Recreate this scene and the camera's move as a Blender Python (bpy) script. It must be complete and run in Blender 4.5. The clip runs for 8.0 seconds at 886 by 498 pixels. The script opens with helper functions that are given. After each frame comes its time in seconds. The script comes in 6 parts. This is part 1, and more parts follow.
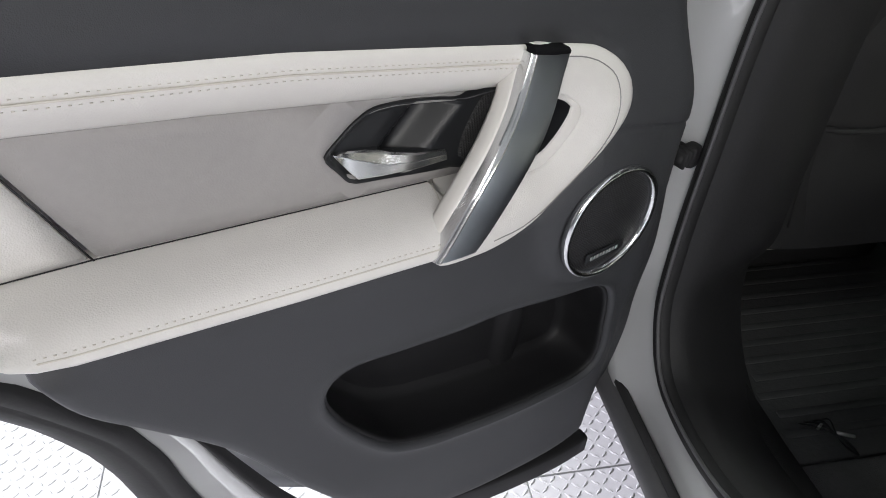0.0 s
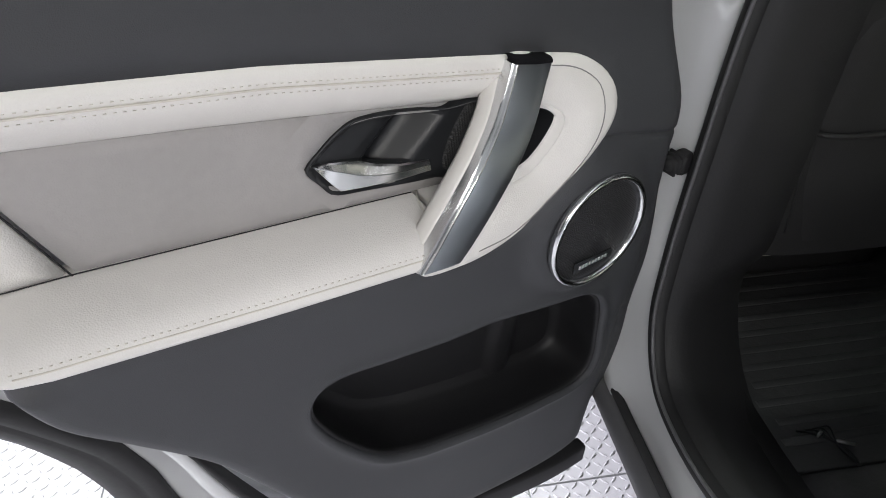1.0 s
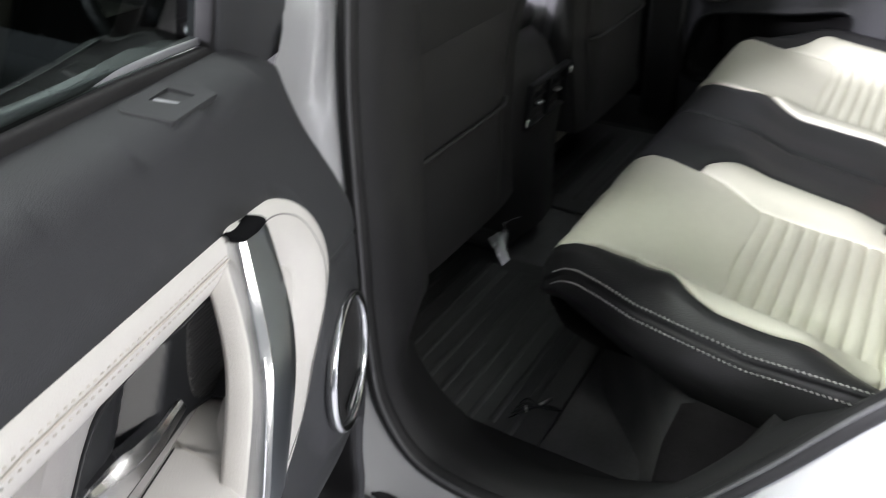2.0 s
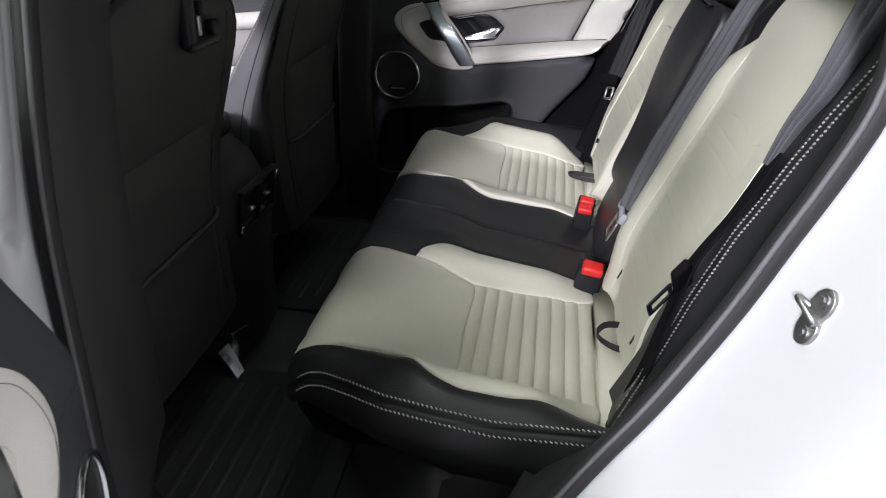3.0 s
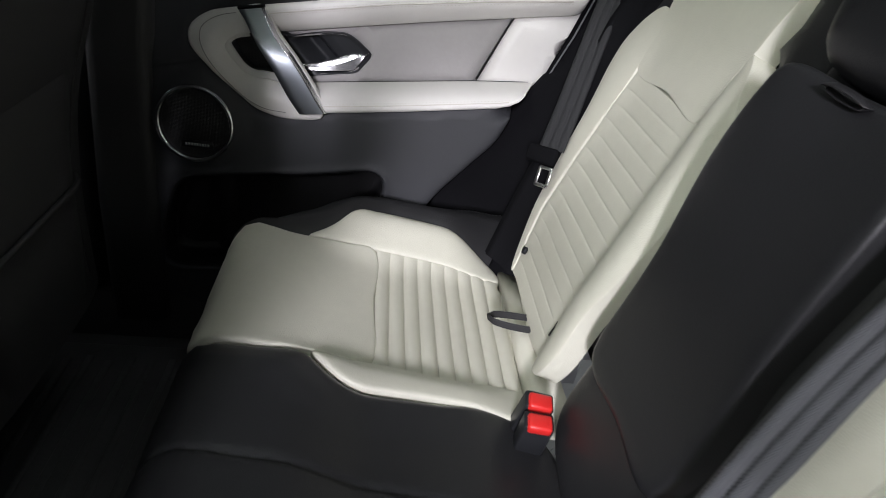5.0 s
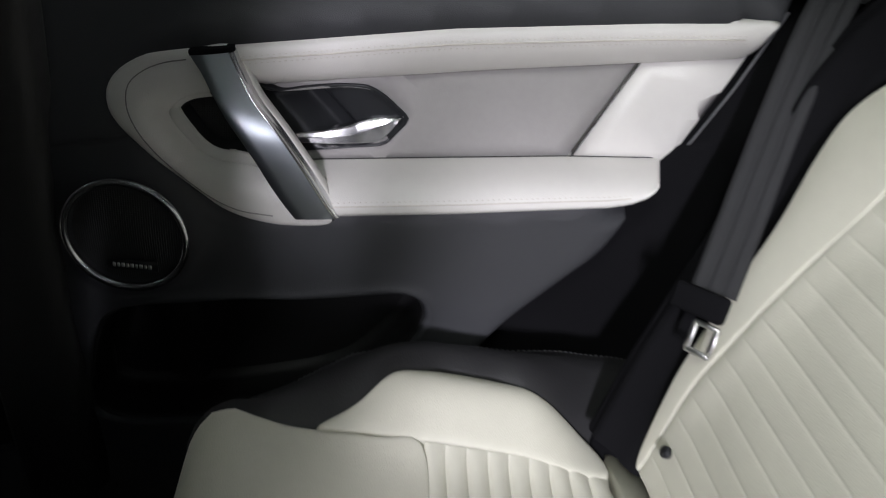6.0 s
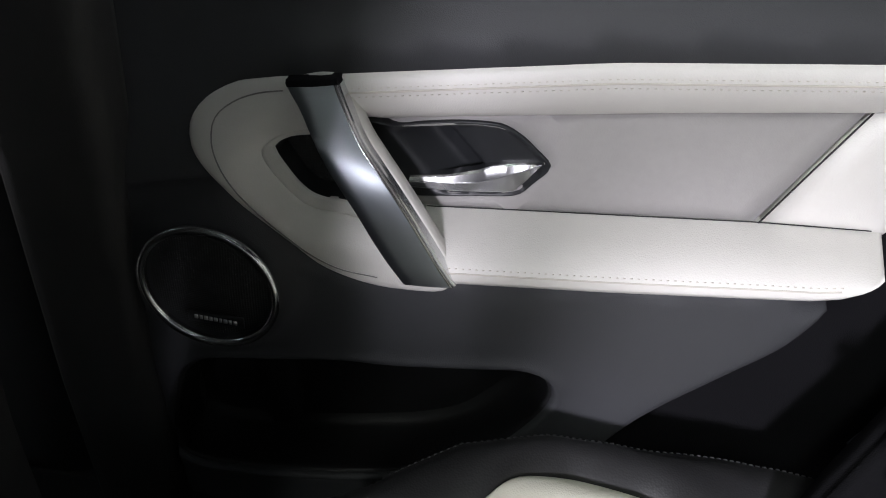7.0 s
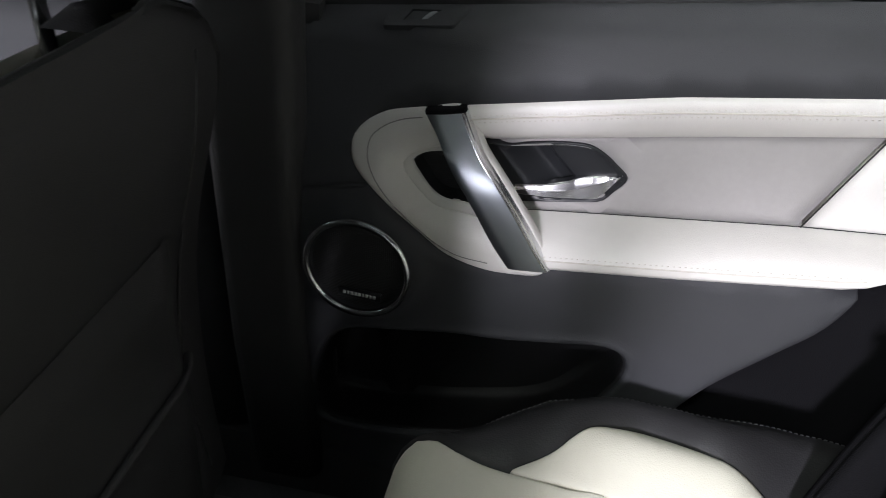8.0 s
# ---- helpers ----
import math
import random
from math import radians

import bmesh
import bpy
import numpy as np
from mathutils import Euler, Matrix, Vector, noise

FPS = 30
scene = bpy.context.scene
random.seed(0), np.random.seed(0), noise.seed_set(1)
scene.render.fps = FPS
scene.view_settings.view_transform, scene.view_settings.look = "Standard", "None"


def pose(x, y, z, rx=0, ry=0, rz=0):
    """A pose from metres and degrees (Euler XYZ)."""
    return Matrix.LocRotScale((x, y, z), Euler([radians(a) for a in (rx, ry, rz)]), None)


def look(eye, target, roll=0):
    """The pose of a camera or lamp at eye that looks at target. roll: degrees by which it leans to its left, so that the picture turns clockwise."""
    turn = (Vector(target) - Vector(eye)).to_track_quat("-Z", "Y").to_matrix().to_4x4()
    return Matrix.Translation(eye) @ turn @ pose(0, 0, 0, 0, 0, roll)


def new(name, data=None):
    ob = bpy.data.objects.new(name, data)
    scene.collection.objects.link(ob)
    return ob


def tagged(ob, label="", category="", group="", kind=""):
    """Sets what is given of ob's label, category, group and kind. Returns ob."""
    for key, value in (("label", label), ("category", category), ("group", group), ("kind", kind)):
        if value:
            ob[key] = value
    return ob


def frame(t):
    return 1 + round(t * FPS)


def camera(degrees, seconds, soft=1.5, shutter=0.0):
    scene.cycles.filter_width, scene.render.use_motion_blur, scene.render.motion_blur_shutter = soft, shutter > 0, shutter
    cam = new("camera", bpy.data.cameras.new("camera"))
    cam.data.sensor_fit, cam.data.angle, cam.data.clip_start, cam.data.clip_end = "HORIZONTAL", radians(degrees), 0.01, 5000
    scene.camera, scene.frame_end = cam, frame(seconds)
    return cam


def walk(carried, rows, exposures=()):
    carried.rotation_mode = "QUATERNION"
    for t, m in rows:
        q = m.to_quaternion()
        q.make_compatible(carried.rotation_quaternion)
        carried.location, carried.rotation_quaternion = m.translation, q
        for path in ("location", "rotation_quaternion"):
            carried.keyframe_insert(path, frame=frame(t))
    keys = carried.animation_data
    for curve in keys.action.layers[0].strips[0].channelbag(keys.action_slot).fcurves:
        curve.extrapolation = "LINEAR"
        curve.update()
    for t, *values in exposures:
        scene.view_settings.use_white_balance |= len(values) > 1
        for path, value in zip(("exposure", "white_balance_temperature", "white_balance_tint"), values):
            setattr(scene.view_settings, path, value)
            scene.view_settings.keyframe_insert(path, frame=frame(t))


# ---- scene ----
from mathutils import geometry

cam = camera(62.0, 8.0, soft=0.9, shutter=0.22)

PATH = [
    (0.0, -1.1887, 0.0760, 1.3832, 51.76, -1.90, -10.23),
    (0.5, -1.1755, 0.0814, 1.3839, 51.72, -1.77, -8.90),
    (1.0, -1.1674, 0.0756, 1.3846, 52.34, -1.05, -10.05),
    (1.2, -1.1693, 0.0846, 1.3894, 52.21, -1.07, -12.51),
    (1.3, -1.1760, 0.0937, 1.3935, 51.92, -0.92, -15.17),
    (1.4, -1.1842, 0.1187, 1.3886, 51.85, -1.36, -18.88),
    (1.5, -1.1924, 0.1483, 1.3807, 52.36, -1.45, -23.45),
    (1.6, -1.2073, 0.1732, 1.3814, 53.52, -0.83, -29.13),
    (1.7, -1.2234, 0.2081, 1.3810, 54.34, 0.18, -36.25),
    (1.8, -1.2438, 0.2331, 1.3849, 55.04, 1.50, -44.01),
    (1.9, -1.2638, 0.2593, 1.3895, 55.97, 1.92, -51.73),
    (2.0, -1.2814, 0.2788, 1.3961, 57.20, 1.89, -57.96),
    (2.1, -1.2956, 0.3011, 1.3974, 58.55, 1.56, -63.46),
    (2.2, -1.3089, 0.3129, 1.3967, 59.82, 1.21, -67.82),
    (3.3, -1.2482, 0.2846, 1.4222, 64.50, -1.63, -83.03),
    (3.5, -1.1871, 0.2607, 1.4233, 65.11, -2.29, -84.11),
    (4.0, -1.0010, 0.2436, 1.4211, 64.56, -3.84, -84.23),
    (4.3, -0.8484, 0.2957, 1.4037, 64.47, -4.29, -84.62),
    (4.5, -0.7400, 0.3456, 1.3891, 64.56, -4.54, -87.01),
    (4.7, -0.6428, 0.3761, 1.3772, 64.56, -5.60, -90.56),
    (5.8, -0.1097, 0.4991, 1.3797, 59.31, -7.02, -96.09),
    (6.0, 0.0145, 0.4928, 1.3742, 58.31, -6.66, -94.62),
    (6.3, 0.1643, 0.4933, 1.3830, 53.72, -8.24, -90.81),
    (6.5, 0.1984, 0.4932, 1.3802, 52.62, -7.93, -87.98),
    (7.0, 0.1993, 0.5060, 1.3823, 53.57, -5.01, -85.03),
    (7.5, 0.1306, 0.5125, 1.4075, 54.52, -4.47, -83.23),
    (8.0, 0.0324, 0.5100, 1.4478, 55.73, -2.60, -78.73),
]
walk(cam, [(r[0], pose(*r[1:])) for r in PATH], exposures=[(0.0, 0.2, 6500, 10), (1.0, 0.24, 6500, 10), (1.5, 0.36, 6500, 10), (2.0, 0.58, 6500, 10), (2.2, 0.54, 6500, 10), (3.3, -0.42, 6500, 10), (4.0, -0.38, 6500, 10), (4.5, -0.25, 6500, 10), (5.8, -0.42, 6450, 10), (6.4, -0.15, 6450, 10), (7.0, -0.1, 6450, 10), (8.0, 0.15, 6460, 10)])

# ---- light: a closed white bay with unseen ceiling tubes ----
world = bpy.data.worlds.new("bay_air")
scene.world = world
world.use_nodes = True
world.node_tree.nodes["Background"].inputs[0].default_value = (0.8, 0.9, 0.95, 1)
world.node_tree.nodes["Background"].inputs[1].default_value = 0.014


def area(name, eye, target, sx, sy, watts, colour):
    d = bpy.data.lights.new(name, "AREA")
    d.shape, d.size, d.size_y, d.energy, d.color = "RECTANGLE", sx, sy, watts, colour
    o = new(name, d)
    o.matrix_world = look(eye, target)
    return o


area("unseen_tube_light", (-1.8, 1.5, 2.95), (-0.3, 0.2, 0.9), 0.35, 2.0, 80, (0.95, 1.0, 0.93))
area("unseen_tube_light", (-7.6, 1.95, 4.08), (0.6, 0.4, 1.0), 0.5, 1.5, 1350, (1.0, 0.965, 1.08))
area("unseen_tube_light", (-1.8, -3.0, 2.95), (-1.2, 0.8, 0.9), 3.0, 0.5, 88, (1.0, 0.975, 0.945))
area("unseen_tube_light", (2.6, 0.2, 2.95), (2.4, 0.2, 0), 0.35, 4.5, 16, (0.95, 1.0, 0.95))
area("unseen_tube_light", (-0.2, 4.6, 2.95), (0.0, 3.0, 0.8), 4.5, 0.35, 18, (0.92, 0.98, 1.0))

# Unseen lamp added above the roof pane to light the backrests.
area("unseen_tube_light", (0.1, 1.5, 3.3), (0.1, 0.1, 1.0), 2.2, 0.35, 10, (1.0, 0.985, 1.0))


# ---- small tools ----
def smooth(e0, e1, x):
    t = min(1.0, max(0.0, (x - e0) / (e1 - e0)))
    return t * t * (3 - 2 * t)


def lerp(a, b, t):
    return a + (b - a) * t


def table(pairs, x):
    """Piecewise straight curve through pairs (x, value), x rising."""
    if x <= pairs[0][0]:
        return pairs[0][1]
    for (x0, v0), (x1, v1) in zip(pairs, pairs[1:]):
        if x <= x1:
            return lerp(v0, v1, (x - x0) / (x1 - x0))
    return pairs[-1][1]


def spline(pts, step, closed=False):
    """A rounded curve through pts, resampled at about that step."""
    P = [Vector(p) for p in pts]
    n = len(P)
    out = []
    for i in range(n if closed else n - 1):
        if closed:
            a, b, c, d = P[i - 1], P[i], P[(i + 1) % n], P[(i + 2) % n]
        else:
            a, b, c, d = P[max(i - 1, 0)], P[i], P[i + 1], P[min(i + 2, n - 1)]
        la, lb, lc = max((b - a).length, 1e-5) ** 0.5, max((c - b).length, 1e-5) ** 0.5, max((d - c).length, 1e-5) ** 0.5
        m1 = (c - b) + lb * ((b - a) / la - (c - a) / (la + lb)) if (b - a).length > 1e-6 else (c - b)
        m2 = (c - b) + lb * ((d - c) / lc - (d - b) / (lb + lc)) if (d - c).length > 1e-6 else (c - b)
        k = max(1, int(round((c - b).length / step)))
        for j in range(k):
            t = j / k
            h = (2 * t**3 - 3 * t * t + 1, t**3 - 2 * t * t + t, -2 * t**3 + 3 * t * t, t**3 - t * t)
            out.append(b * h[0] + m1 * h[1] + c * h[2] + m2 * h[3])
    if not closed:
        out.append(P[-1])
    return out


def finish(bm, mat, smooth_faces=True):
    me = bpy.data.meshes.new("m")
    for f in bm.faces:
        f.smooth = smooth_faces
    bm.to_mesh(me)
    bm.free()
    me.materials.append(mat)
    return me


def part(name, bm, mat, parent, label="", smooth_faces=True, sharp=None):
    me = finish(bm, mat, smooth_faces)
    if sharp:
        me.set_sharp_from_angle(angle=radians(sharp))
    ob = new(name, me)
    ob.parent = parent
    if label:
        tagged(ob, label)
    return ob


def thing(name, m, label, category, group="", kind=""):
    ob = new(name)
    ob.matrix_world = m
    ob.empty_display_size = 0.1
    return tagged(ob, label, category, group, kind)


def ring_distance(pts, ring):
    """Distance of each 2D point to a closed polygon."""
    P, A = np.array(pts)[:, None, :], np.array(ring)[None, :, :]
    B = np.roll(A, -1, axis=1)
    ab = B - A
    t = np.clip(((P - A) * ab).sum(2) / np.maximum((ab * ab).sum(2), 1e-12), 0, 1)
    return np.sqrt(((P - A - ab * t[..., None]) ** 2).sum(2).min(1))


def inside(pts, ring):
    P, A = np.array(pts), np.array(ring)
    B = np.roll(A, -1, axis=0)
    x, y = P[:, 0:1], P[:, 1:2]
    cross = ((A[:, 1] > y) != (B[:, 1] > y)) & (x < (B[:, 0] - A[:, 0]) * (y - A[:, 1]) / (B[:, 1] - A[:, 1] + 1e-15) + A[:, 0])
    return cross.sum(1) % 2 == 1


def sheet(outline, height, place, step=0.012, rnd=0.010, drop=0.006, skirt=0.02, closed_curve=True, extra=(), holes=(), clear=0.0):
    """An upholstered or moulded skin over a plane outline: height(a, b, d) with d the distance to the rim, a rolled rim of radius rnd
    that sinks by drop, and a skirt that goes down behind it."""
    ring = [tuple(p)[:2] for p in (spline([(a, b, 0) for a, b in outline], step, True) if closed_curve else [(a, b, 0) for a, b in outline])]
    area2 = sum(a[0] * b[1] - b[0] * a[1] for a, b in zip(ring, ring[1:] + ring[:1]))
    if area2 < 0:
        ring.reverse()
    n = len(ring)
    rings = [ring] + [list(h) for h in holes]
    pts = []
    for off in ([rnd * 0.12, rnd * 0.4, rnd] if rnd > 0 else []):
        for i in range(n):
            p, q = Vector(ring[i - 1]), Vector(ring[(i + 1) % n])
            t = (q - p).normalized()
            pts.append((ring[i][0] - t.y * off, ring[i][1] + t.x * off, off * 0.85))
    lo, hi = np.min(ring, axis=0), np.max(ring, axis=0)
    for i in range(int((hi[0] - lo[0]) / step) + 1):
        for j in range(int((hi[1] - lo[1]) / step) + 1):
            pts.append((lo[0] + (i + 0.5 * (j % 2)) * step, lo[1] + j * step, max(rnd, 0.0) + step * 0.55))
    for e in extra:
        pts.append((e[0], e[1], 0.0))
    xy = [p[:2] for p in pts]
    ok = inside(xy, ring) & (ring_distance(xy, ring) >= np.array([p[2] for p in pts]))
    for h in holes:
        n_extra = len(extra)
        near = ring_distance(xy, h) > max(step * 0.3, clear)
        near[len(xy) - n_extra:] = True
        ok &= ~inside(xy, h) & near
    inner = [Vector(p) for p, k in zip(xy, ok) if k]
    verts, edges = [Vector(p) for p in ring], [(i, (i + 1) % n) for i in range(n)]
    for h in holes:
        s = len(verts)
        verts += [Vector(p) for p in h]
        edges += [(s + i, s + (i + 1) % len(h)) for i in range(len(h))]
    co, _, faces, _, _, _ = geometry.delaunay_2d_cdt(verts + inner, edges, [], 0, 1e-7)
    co = [tuple(c) for c in co]
    d = ring_distance(co, ring)
    bm = bmesh.new()
    vs = []
    for c, k in zip(co, d):
        e = min(1.0, k / rnd) if rnd > 0 else 1.0
        h = height(c[0], c[1], k) - drop * (1 - math.sqrt(max(0.0, 1 - (1 - e) ** 2)))
        vs.append(bm.verts.new(place(c[0], c[1], h)))
    mid = [((co[f[0]][0] + co[f[1]][0] + co[f[2]][0]) / 3, (co[f[0]][1] + co[f[1]][1] + co[f[2]][1]) / 3) for f in faces]
    keep = inside(mid, ring)
    for h in holes:
        keep &= ~inside(mid, h)
    c = np.mean(ring, axis=0)
    up = Vector(place(c[0], c[1], 1)) - Vector(place(c[0], c[1], 0))
    for f, k in zip(faces, keep):
        if not k:
            continue
        try:
            face = bm.faces.new([vs[i] for i in f])
        except ValueError:
            continue
    bm.normal_update()
    tot = Vector()
    for face in bm.faces:
        tot += face.normal * face.calc_area()
    if tot.dot(up) < 0:
        bmesh.ops.reverse_faces(bm, faces=bm.faces[:])
    if skirt > 0:
        rim = [e for e in bm.edges if e.is_boundary]
        ex = bmesh.ops.extrude_edge_only(bm, edges=rim)
        upn = up.normalized()
        for v in ex["geom"]:
            if isinstance(v, bmesh.types.BMVert):
                v.co -= upn * skirt
    loose = [v for v in bm.verts if not v.link_faces]
    bmesh.ops.delete(bm, geom=loose, context="VERTS")
    return bm


def grid(rows, close_u=False, close_v=False):
    """A skin over rows of points."""
    bm = bmesh.new()
    R = [[bm.verts.new(p) for p in r] for r in rows]
    nu, nv = len(R), len(R[0])
    for i in range(nu if close_u else nu - 1):
        for j in range(nv if close_v else nv - 1):
            q = [R[i][j], R[i][(j + 1) % nv], R[(i + 1) % nu][(j + 1) % nv], R[(i + 1) % nu][j]]
            bm.faces.new(q)
    return bm


def cap_ends(bm):
    rim = [e for e in bm.edges if e.is_boundary]
    bmesh.ops.holes_fill(bm, edges=rim, sides=0)
    bmesh.ops.recalc_face_normals(bm, faces=bm.faces[:])
    return bm


def sweep(path, profile, side, closed=False, cap=True):
    """Carries a closed profile of (across, up) along a path; side: the direction of 'across', or one per point."""
    P = [Vector(p) for p in path]
    n = len(P)
    rows = []
    for i in range(n):
        a, b = (P[i - 1], P[(i + 1) % n]) if closed else (P[max(i - 1, 0)], P[min(i + 1, n - 1)])
        t = (b - a).normalized()
        s = Vector(side[i]) if isinstance(side, list) else Vector(side)
        s = (s - t * s.dot(t)).normalized()
        u = s.cross(t)
        rows.append([P[i] + s * x + u * y for x, y in profile])
    bm = grid(rows, close_u=closed, close_v=True)
    if cap and not closed:
        cap_ends(bm)
    else:
        bmesh.ops.recalc_face_normals(bm, faces=bm.faces[:])
    return bm


def circle(r, n=10, ry=None):
    return [(r * math.cos(2 * math.pi * k / n), (ry or r) * math.sin(2 * math.pi * k / n)) for k in range(n)]


def rbox(w, h, r, n=3):
    """A rounded rectangle as a profile."""
    out = []
    for cx, cy, a0 in ((w / 2 - r, h / 2 - r, 0), (-w / 2 + r, h / 2 - r, 90), (-w / 2 + r, -h / 2 + r, 180), (w / 2 - r, -h / 2 + r, 270)):
        for k in range(n + 1):
            a = radians(a0 + 90 * k / n)
            out.append((cx + r * math.cos(a), cy + r * math.sin(a)))
    return out


def block(sx, sy, sz, m=None, bevel=0.004, seg=2):
    bm = bmesh.new()
    bmesh.ops.create_cube(bm, size=1)
    bmesh.ops.scale(bm, vec=(sx, sy, sz), verts=bm.verts)
    if bevel:
        bmesh.ops.bevel(bm, geom=bm.edges[:], offset=bevel, segments=seg, profile=0.5, affect="EDGES")
    if m:
        bmesh.ops.transform(bm, matrix=m, verts=bm.verts)
    return bm


def join(*bms):
    out = bmesh.new()
    for b in bms:
        me = bpy.data.meshes.new("tmp")
        b.to_mesh(me)
        b.free()
        out.from_mesh(me)
        bpy.data.meshes.remove(me)
    return out


def stitches(path, up, length=0.005, gap=0.003, width=0.0012, slant=0.0):
    """A row of thread stitches lying on a path; up: the surface normal, one or one per point."""
    P = [Vector(p) for p in path]
    vs, fs = [], []
    s, nxt = 0.0, 0.0
    for i in range(len(P) - 1):
        seg = (P[i + 1] - P[i]).length
        t = (P[i + 1] - P[i]).normalized()
        u = Vector(up[i]) if isinstance(up, list) else Vector(up)
        w = t.cross(u).normalized()
        u = w.cross(t)
        while nxt < s + seg:
            c = P[i] + t * (nxt - s)
            d = (t + w * slant).normalized() * length / 2
            e = u.cross(d).normalized() * width / 2
            k = len(vs)
            for q in (c - d - e, c - d + e, c + d + e, c + d - e):
                vs.append(q - u * 0.001)
            for q in (c - d * 0.7 - e * 0.5, c - d * 0.7 + e * 0.5, c + d * 0.7 + e * 0.5, c + d * 0.7 - e * 0.5):
                vs.append(q + u * width * 0.45)
            fs += [(k + 4, k + 5, k + 6, k + 7), (k, k + 1, k + 5, k + 4), (k + 1, k + 2, k + 6, k + 5), (k + 2, k + 3, k + 7, k + 6), (k + 3, k, k + 4, k + 7)]
            nxt += length + gap
        s += seg
    me = bpy.data.meshes.new("st")
    me.from_pydata([tuple(v) for v in vs], [], fs)
    bm = bmesh.new()
    bm.from_mesh(me)
    bpy.data.meshes.remove(me)
    bmesh.ops.recalc_face_normals(bm, faces=bm.faces[:])
    return bm


# ---- materials ----
def material(name, colour, rough=0.5, metal=0.0, var=0.08, scale=8.0, bump=0.0, bump_scale=300.0, kind="noise", coat=0.0, spec=0.5, rough_var=0.06, sheen=0.0):
    m = bpy.data.materials.new(name)
    m.use_nodes = True
    nt = m.node_tree
    b = nt.nodes["Principled BSDF"]
    b.inputs["Metallic"].default_value = metal
    b.inputs["Coat Weight"].default_value = coat
    b.inputs["Coat Roughness"].default_value = 0.05
    b.inputs["Specular IOR Level"].default_value = spec
    b.inputs["Sheen Weight"].default_value = sheen
    tc = nt.nodes.new("ShaderNodeTexCoord")
    n1 = nt.nodes.new("ShaderNodeTexNoise")
    n1.inputs["Scale"].default_value, n1.inputs["Detail"].default_value = scale, 6
    n2 = nt.nodes.new("ShaderNodeTexNoise")
    n2.inputs["Scale"].default_value, n2.inputs["Detail"].default_value = scale * 14, 3
    mix = nt.nodes.new("ShaderNodeMath")
    mix.operation = "MULTIPLY_ADD"
    mix.inputs[1].default_value = 0.35
    nt.links.new(tc.outputs["Object"], n1.inputs["Vector"])
    nt.links.new(tc.outputs["Object"], n2.inputs["Vector"])
    nt.links.new(n2.outputs["Fac"], mix.inputs[0])
    nt.links.new(n1.outputs["Fac"], mix.inputs[2])
    ramp = nt.nodes.new("ShaderNodeMapRange")
    ramp.inputs["From Min"].default_value, ramp.inputs["From Max"].default_value = 0.35, 1.0
    ramp.inputs["To Min"].default_value, ramp.inputs["To Max"].default_value = 1 - var, 1 + var
    nt.links.new(mix.outputs[0], ramp.inputs["Value"])
    col = nt.nodes.new("ShaderNodeVectorMath")
    col.operation = "SCALE"
    col.inputs[0].default_value = colour
    nt.links.new(ramp.outputs[0], col.inputs["Scale"])
    nt.links.new(col.outputs[0], b.inputs["Base Color"])
    rr = nt.nodes.new("ShaderNodeMapRange")
    rr.inputs["From Min"].default_value, rr.inputs["From Max"].default_value = 0.3, 1.0
    rr.inputs["To Min"].default_value, rr.inputs["To Max"].default_value = max(0.02, rough - rough_var), rough + rough_var
    nt.links.new(mix.outputs[0], rr.inputs["Value"])
    nt.links.new(rr.outputs[0], b.inputs["Roughness"])
    if bump > 0:
        if kind == "cells":
            t = nt.nodes.new("ShaderNodeTexVoronoi")
            t.inputs["Scale"].default_value = bump_scale
            src = t.outputs["Distance"]
        elif kind == "perforated":
            t = nt.nodes.new("ShaderNodeTexVoronoi")
            t.inputs["Scale"].default_value, t.inputs["Randomness"].default_value = bump_scale, 0.0
            src = t.outputs["Distance"]
        elif kind == "weave":
            t = nt.nodes.new("ShaderNodeTexWave")
            t.inputs["Scale"].default_value = bump_scale
            t.inputs["Distortion"].default_value = 0.6
            t.bands_direction = "DIAGONAL"
            src = t.outputs["Fac"]
        else:
            t = nt.nodes.new("ShaderNodeTexNoise")
            t.inputs["Scale"].default_value, t.inputs["Detail"].default_value = bump_scale, 4
            src = t.outputs["Fac"]
        if kind == "perforated":
            flat = nt.nodes.new("ShaderNodeVectorMath")
            flat.operation, flat.inputs[1].default_value = "MULTIPLY", (0.0, 1.0, 1.0)
            nt.links.new(tc.outputs["Object"], flat.inputs[0])
            nt.links.new(flat.outputs[0], t.inputs["Vector"])
        else:
            nt.links.new(tc.outputs["Object"], t.inputs["Vector"])
        bp = nt.nodes.new("ShaderNodeBump")
        bp.inputs["Strength"].default_value, bp.inputs["Distance"].default_value = bump, 0.001
        nt.links.new(src, bp.inputs["Height"])
        nt.links.new(bp.outputs[0], b.inputs["Normal"])
    return m


CREAM = material("cream_leather", (0.645, 0.628, 0.60), 0.45, var=0.06, scale=5, bump=0.18, bump_scale=750, kind="cells")
CREAM_SEAT = material("cream_seat_leather", (0.57, 0.562, 0.472), 0.45, var=0.07, scale=5, bump=0.2, bump_scale=650, kind="cells")
EBONY = material("black_leather", (0.017, 0.0173, 0.0185), 0.40, spec=0.4, var=0.12, scale=6, bump=0.14, bump_scale=620, kind="cells")
EBONY_SIDE = material("charcoal_leather", (0.018, 0.018, 0.019), 0.45, spec=0.38, var=0.1, scale=6, bump=0.16, bump_scale=480, kind="cells")
PANEL = material("charcoal_grained_plastic", (0.043, 0.0445, 0.0485), 0.55, var=0.06, scale=4, bump=0.2, bump_scale=1100, kind="cells", spec=0.3)
